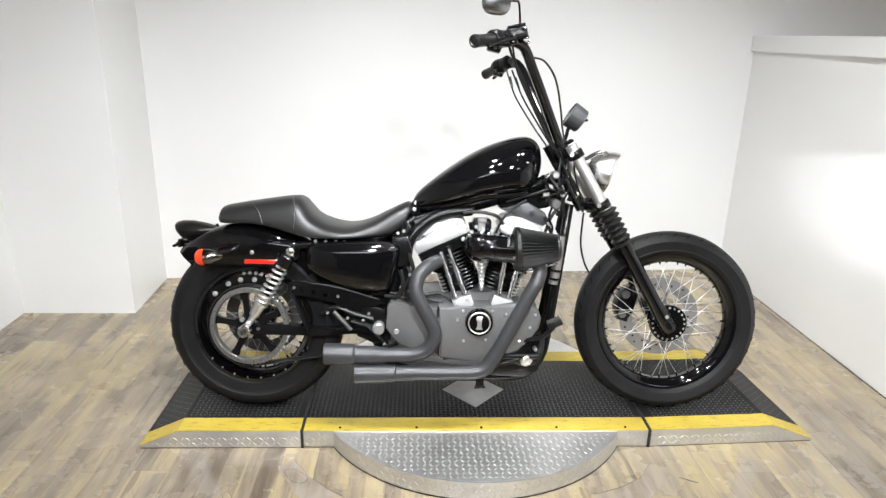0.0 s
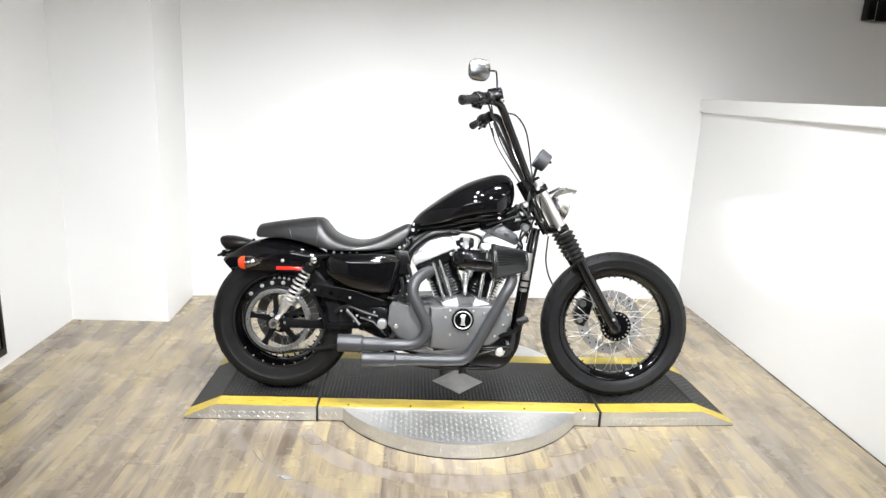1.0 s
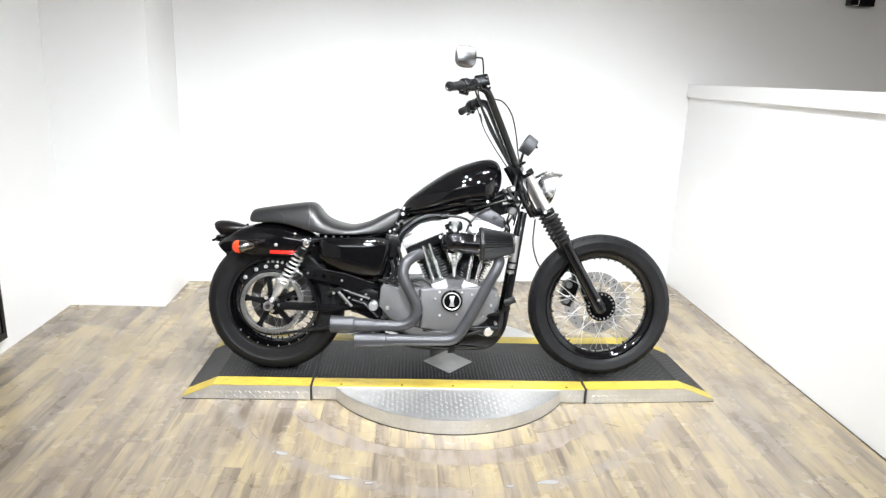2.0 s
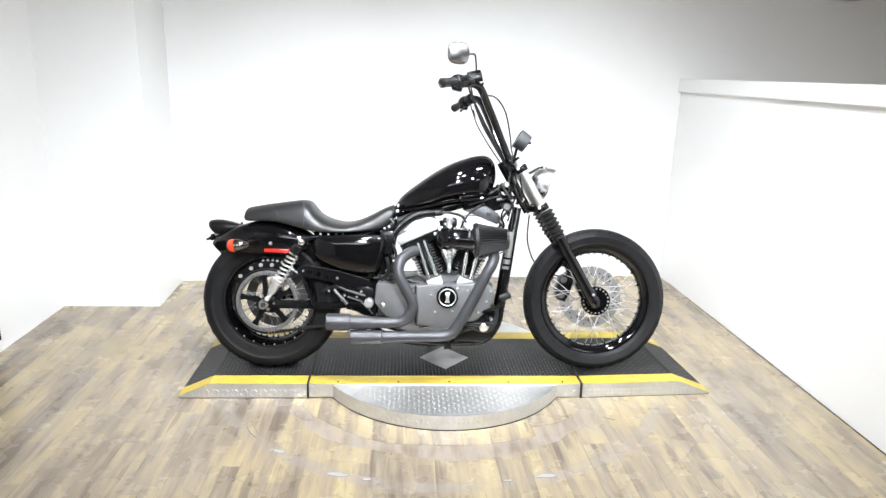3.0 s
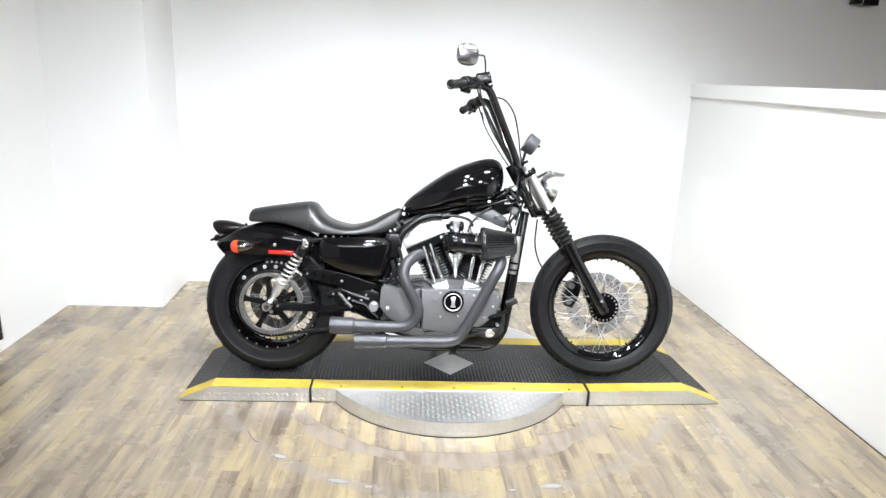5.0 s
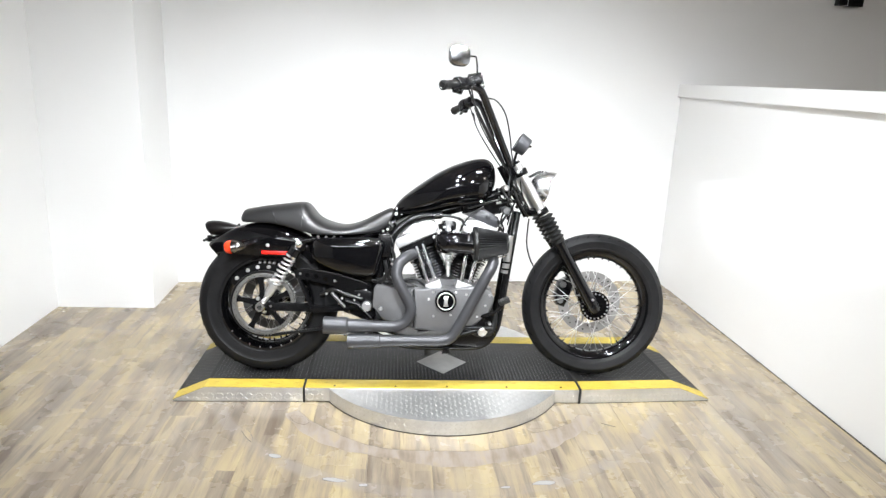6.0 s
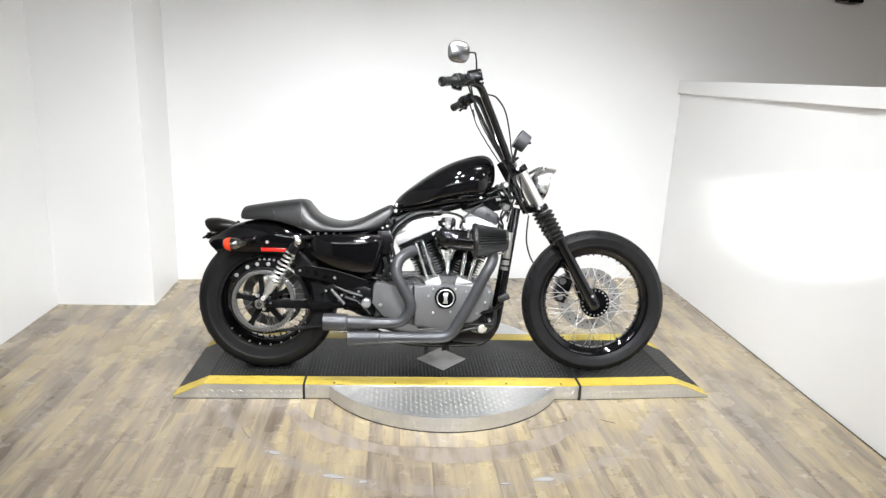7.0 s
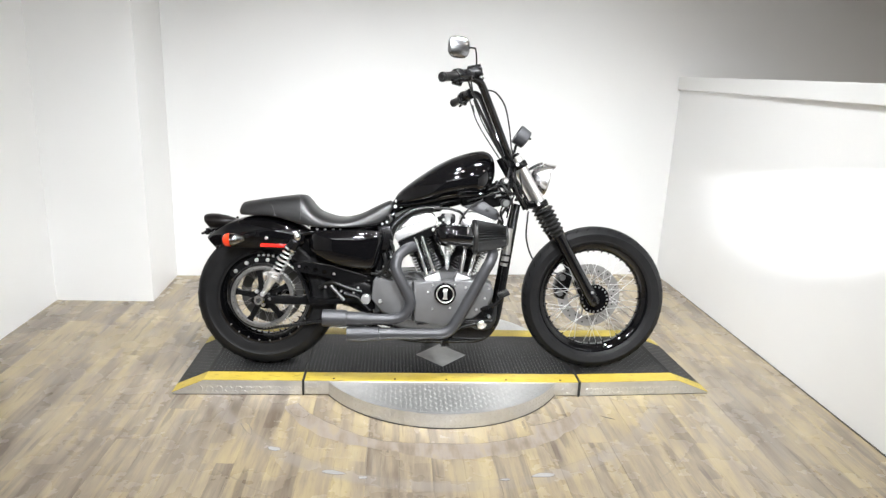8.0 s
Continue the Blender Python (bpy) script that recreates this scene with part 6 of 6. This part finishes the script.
sweep(bm, curve([V(0.152, 0.275, 1.318), V(0.15, 0.29, 1.355), V(0.143, 0.31, 1.392), V(0.132, 0.32, 1.396), V(0.095, 0.33, 1.394)], 5), 0.0034, 10)
part("mirror_stem", bm, SATIN, mirror)

# speedometer
sa = V(-0.85, 0, 0.53)
bm = bmesh.new()
lathe(bm, [(-0.034, 0), (-0.034, 0.038), (-0.03, 0.043), (0.014, 0.046), (0.02, 0.046), (0.022, 0.044), (0.018, 0.043), (0.018, 0)], V(0.392, 0, 1.073), sa, 36)
speedo = part("speedometer", bm, PIPE, bike, "round speedometer in a dark grey housing")
bm = bmesh.new()
lathe(bm, [(0.0185, 0), (0.0185, 0.043)], V(0.392, 0, 1.073), sa, 30)
part("dial", bm, SATIN, speedo, "dark dial face")
bm = bmesh.new()
sweep(bm, curve([V(0.352, 0, 0.965), V(0.365, 0, 1.0), V(0.372, 0, 1.03), V(0.38, 0, 1.05)], 5), 0.011, 10, flat=0.6)
part("bracket", bm, SATIN, speedo)
bolt(speedo, V(0.425, 0.02, 1.062), V(1, 0, 0), 0.006, 0.012, SATIN)

# cables from the bars
for pts, r in (
    ([V(0.172, -0.285, 1.262), V(0.187, -0.3, 1.225), V(0.211, -0.25, 1.151), V(0.268, -0.15, 1.041), V(0.33, -0.05, 0.937), V(0.36, 0.0, 0.88)], 0.0032),
    ([V(0.19, -0.26, 1.262), V(0.208, -0.25, 1.215), V(0.238, -0.2, 1.137), V(0.304, -0.1, 1.009), V(0.335, -0.05, 0.95)], 0.0035),
    ([V(0.183, 0.23, 1.278), V(0.2, 0.2, 1.252), V(0.253, 0.15, 1.244), V(0.301, 0.1, 1.193), V(0.33, 0.06, 1.103), V(0.342, 0.05, 1.03), V(0.36, 0.04, 0.96)], 0.0036),
    ([V(0.445, 0, 0.73), V(0.442, 0.0, 0.696), V(0.441, 0.0, 0.603), V(0.478, -0.02, 0.509), V(0.55, -0.06, 0.45), V(0.62, -0.08, 0.43)], 0.0036),
    ([V(0.12, 0.285, 1.27), V(0.14, 0.27, 1.225), V(0.2, 0.21, 1.13), V(0.285, 0.1, 1.0), V(0.335, 0.06, 0.93)], 0.004),
    ([V(0.13, 0.29, 1.27), V(0.155, 0.26, 1.19), V(0.225, 0.17, 1.08), V(0.3, 0.09, 0.97)], 0.0032),
):
    bm = bmesh.new()
    sweep(bm, curve(pts, 8), r, 8)
    part("cable", bm, RUBBER, bars)
for p, q in ((V(0.187, -0.3, 1.238), V(0.196, -0.28, 1.2)), (V(0.204, -0.252, 1.23), V(0.218, -0.235, 1.19))):
    bm = bmesh.new()
    sweep(bm, [p, q], [0.006, 0.004], 10)
    part("cable_boot", bm, RUBBER, bars)

# ---- things on the walls ----
spk = empty("wall_speaker", label="black box speaker hung high on the wall beyond the partition", category="speaker")
bm = bmesh.new()
box(bm, 2.79, 2.848, 1.5, 1.56, 2.005, 2.45, 0.004)
part("side_panel", bm, SATIN, spk)
bm = bmesh.new()
box(bm, 2.856, 2.962, 1.5, 1.56, 2.0, 2.45, 0.004)
part("cabinet", bm, SATIN, spk)
bm = bmesh.new()
box(bm, 2.8485, 2.8555, 1.51, 1.56, 2.003, 2.45)
part("bright_strip", bm, TRIM, spk)
brd = empty("wall_board", label="dark framed board mounted low on the side wall", category="board")
bm = bmesh.new()
box(bm, -2.19, -2.165, -1.3, 0.014, 0.09, 0.95, 0.004)
part("panel", bm, BOARD, brd)
bm = bmesh.new()
for y0, y1, z0, z1 in ((-1.3, 0.02, 0.082, 0.12), (-1.3, 0.02, 0.93, 0.965), (-0.007, 0.02, 0.12, 0.93), (-1.3, -1.27, 0.12, 0.93)):
    box(bm, -2.192, -2.155, y0, y1, z0, z1, 0.003)
part("board_frame", bm, SATIN, brd)

# dark shrinkage gap along the foot of the partition
bm = bmesh.new()
box(bm, 1.752, 1.758, -2.6, 1.465, -0.004, 0.0025)
tagged(part("floor_gap", bm, GAP, smooth=False), label="dark gap at the edge of the floor", category="trim", kind="structure")

# ---- floor planks, laid along the bay ----
PW, PL = 0.12, 0.92
bm = bmesh.new()
box(bm, -PW / 2 + 0.0002, PW / 2 - 0.0002, -PL / 2 + 0.0002, PL / 2 - 0.0002, -0.006, 0.0, 0.0)
bmesh.ops.bevel(bm, geom=[e for e in bm.edges if all(v.co.z > -0.001 for v in e.verts)], offset=0.0003, segments=1, affect="EDGES")
plank_mesh = bpy.data.meshes.new("plank")
bm.to_mesh(plank_mesh)
bm.free()
plank_mesh.materials.append(FLOOR.m)
rng = random.Random(5)
rest = []
for i in range(-19, 51):
    x = i * PW
    start = rng.random() * PL
    for j in range(-8, 4):
        y = j * PL + start
        if y - PL / 2 > 1.9:
            continue
        if -2.3 < x < 1.9 and -2.9 < y < 1.75:
            ob = new("plank", plank_mesh)
            ob.parent = floor
            ob.location = (x, y, 0)
        else:
            rest.append((x, y))
verts, faces = [], []
for x, y in rest:
    k = len(verts)
    a, b = PW / 2 - 0.0005, PL / 2 - 0.0005
    verts += [(x - a, y - b, 0), (x + a, y - b, 0), (x + a, y + b, 0), (x - a, y + b, 0)]
    faces.append((k, k + 1, k + 2, k + 3))
me = bpy.data.meshes.new("far_planks")
me.from_pydata(verts, [], faces)
me.materials.append(FLOOR.m)
ob = new("far_planks", me)
ob.parent = floor
tagged(ob, kind="stuff")

# band rubbed dull round the turntable, its torn inner rim standing a little proud
def rubbed_vinyl():
    m = Mat("rubbed_vinyl", (0.33, 0.28, 0.235), 0.5)
    streak, big = m.noise(m.place((1, 0.15, 1)), 26, 4), m.noise(m.place(), 9, 4)
    both = m.math("ADD", m.math("MULTIPLY", streak, 0.6), m.math("MULTIPLY", big, 0.4))
    m.base(m.ramp(both, [(0.38, (0.19, 0.152, 0.115)), (0.46, (0.262, 0.216, 0.17)), (0.54, (0.308, 0.262, 0.222)), (0.62, (0.335, 0.272, 0.19))]))
    m.roughness(big, 0.35, 0.55)
    m.bump(m.noise(m.place(), 60, 4), 0.1, 0.001)
    return m


RUBBED = rubbed_vinyl()


def band_rim(deg):
    """Inner radius of the rubbed band: even for the most part, with two torn steps at one end."""
    base = 0.736 - 0.024 * math.exp(-((deg - 272) / 16) ** 2)
    tear = max(0.0, min(1.0, (deg - 299) / 2.5)) * max(0.0, 1 - (deg - 301.5) / 16)
    return base - 0.062 * tear + 0.004 * math.sin(deg * 0.21) + 0.0015 * math.sin(deg * 0.83 + 1)


def rubbed_band(name, mat, inner, outer, lift, label):
    bm = bmesh.new()
    last = None
    for k in range(227):
        deg = 212 + k * 0.5
        q = radians(deg)
        pair = [bm.verts.new((0.01 + math.cos(q) * r, -0.11 + math.sin(q) * r, lift)) for r in (inner(deg), outer(deg))]
        if last:
            bm.faces.new((last[0], last[1], pair[1], pair[0]))
        last = pair
    part(name, bm, mat, floor, label, smooth=False)


def band_edge(deg):
    return 0.795 + 0.022 * abs(math.sin(deg * 0.06 + 0.4)) + 0.006 * math.sin(deg * 0.17) + 0.003 * math.sin(deg * 0.71)


rubbed_band("rubbed_band", RUBBED, band_rim, band_edge, 0.0006, "dull rubbed band worn into the vinyl")

# peeled patches and lifted flaps where the turntable's rollers have run
PALE = worn("peeled_vinyl_backing", (0.36, 0.35, 0.345), 0.6, vary=0.2, scale=40)
EDGE = worn("dirty_vinyl_edge", (0.1, 0.085, 0.075), 0.6, vary=0.3, scale=40)
rubbed_band("torn_rim", EDGE, lambda deg: band_rim(deg) - 0.0022 - 0.0012 * math.sin(deg * 0.31), band_rim, 0.0009, "dark torn rim of the rubbed vinyl")
rng = random.Random(11)
for x, y, a, b, turn_by, mat in (
    (-0.655, -0.854, 0.03, 0.012, -20, PALE), (-0.415, -1.009, 0.045, 0.012, -10, PALE), (-0.31, -1.039, 0.02, 0.008, 0, PALE), (0.345, -1.029, 0.045, 0.013, 8, PALE),
    (-0.785, -0.71, 0.014, 0.06, 30, FLOOR), (-0.6, -0.585, 0.05, 0.024, -38, RUBBED), (0.715, -0.618, 0.032, 0.0022, -28, EDGE), (0.2, -1.054, 0.02, 0.006, 5, PALE),
):
    n = 11
    spread = [rng.uniform(0.7, 1.1) for k in range(n)]
    for name, mt, grow, lift in (("patch_edge", EDGE, 0.0022, 0.0004), ("peeled_patch", mat, 0.0, 0.0012)):
        bm = bmesh.new()
        ring = []
        for k in range(n):
            q = k * math.tau / n
            c = Matrix.Rotation(radians(turn_by), 4, "Z") @ Vector((math.cos(q) * (a * spread[k] + grow), math.sin(q) * (b * spread[k] + grow * 0.7), 0))
            ring.append(bm.verts.new((x + c.x, y + c.y + grow * 0.4, lift + rng.uniform(0, 0.0006))))
        low = [bm.verts.new((v.co.x, v.co.y, -0.0005)) for v in ring]
        bm.faces.new(ring)
        for k in range(n):
            bm.faces.new((ring[k], low[k], low[(k + 1) % n], ring[(k + 1) % n]))
        part(name, bm, mt, floor, "pale peeled patch of vinyl" if mt is PALE else "", smooth=False)
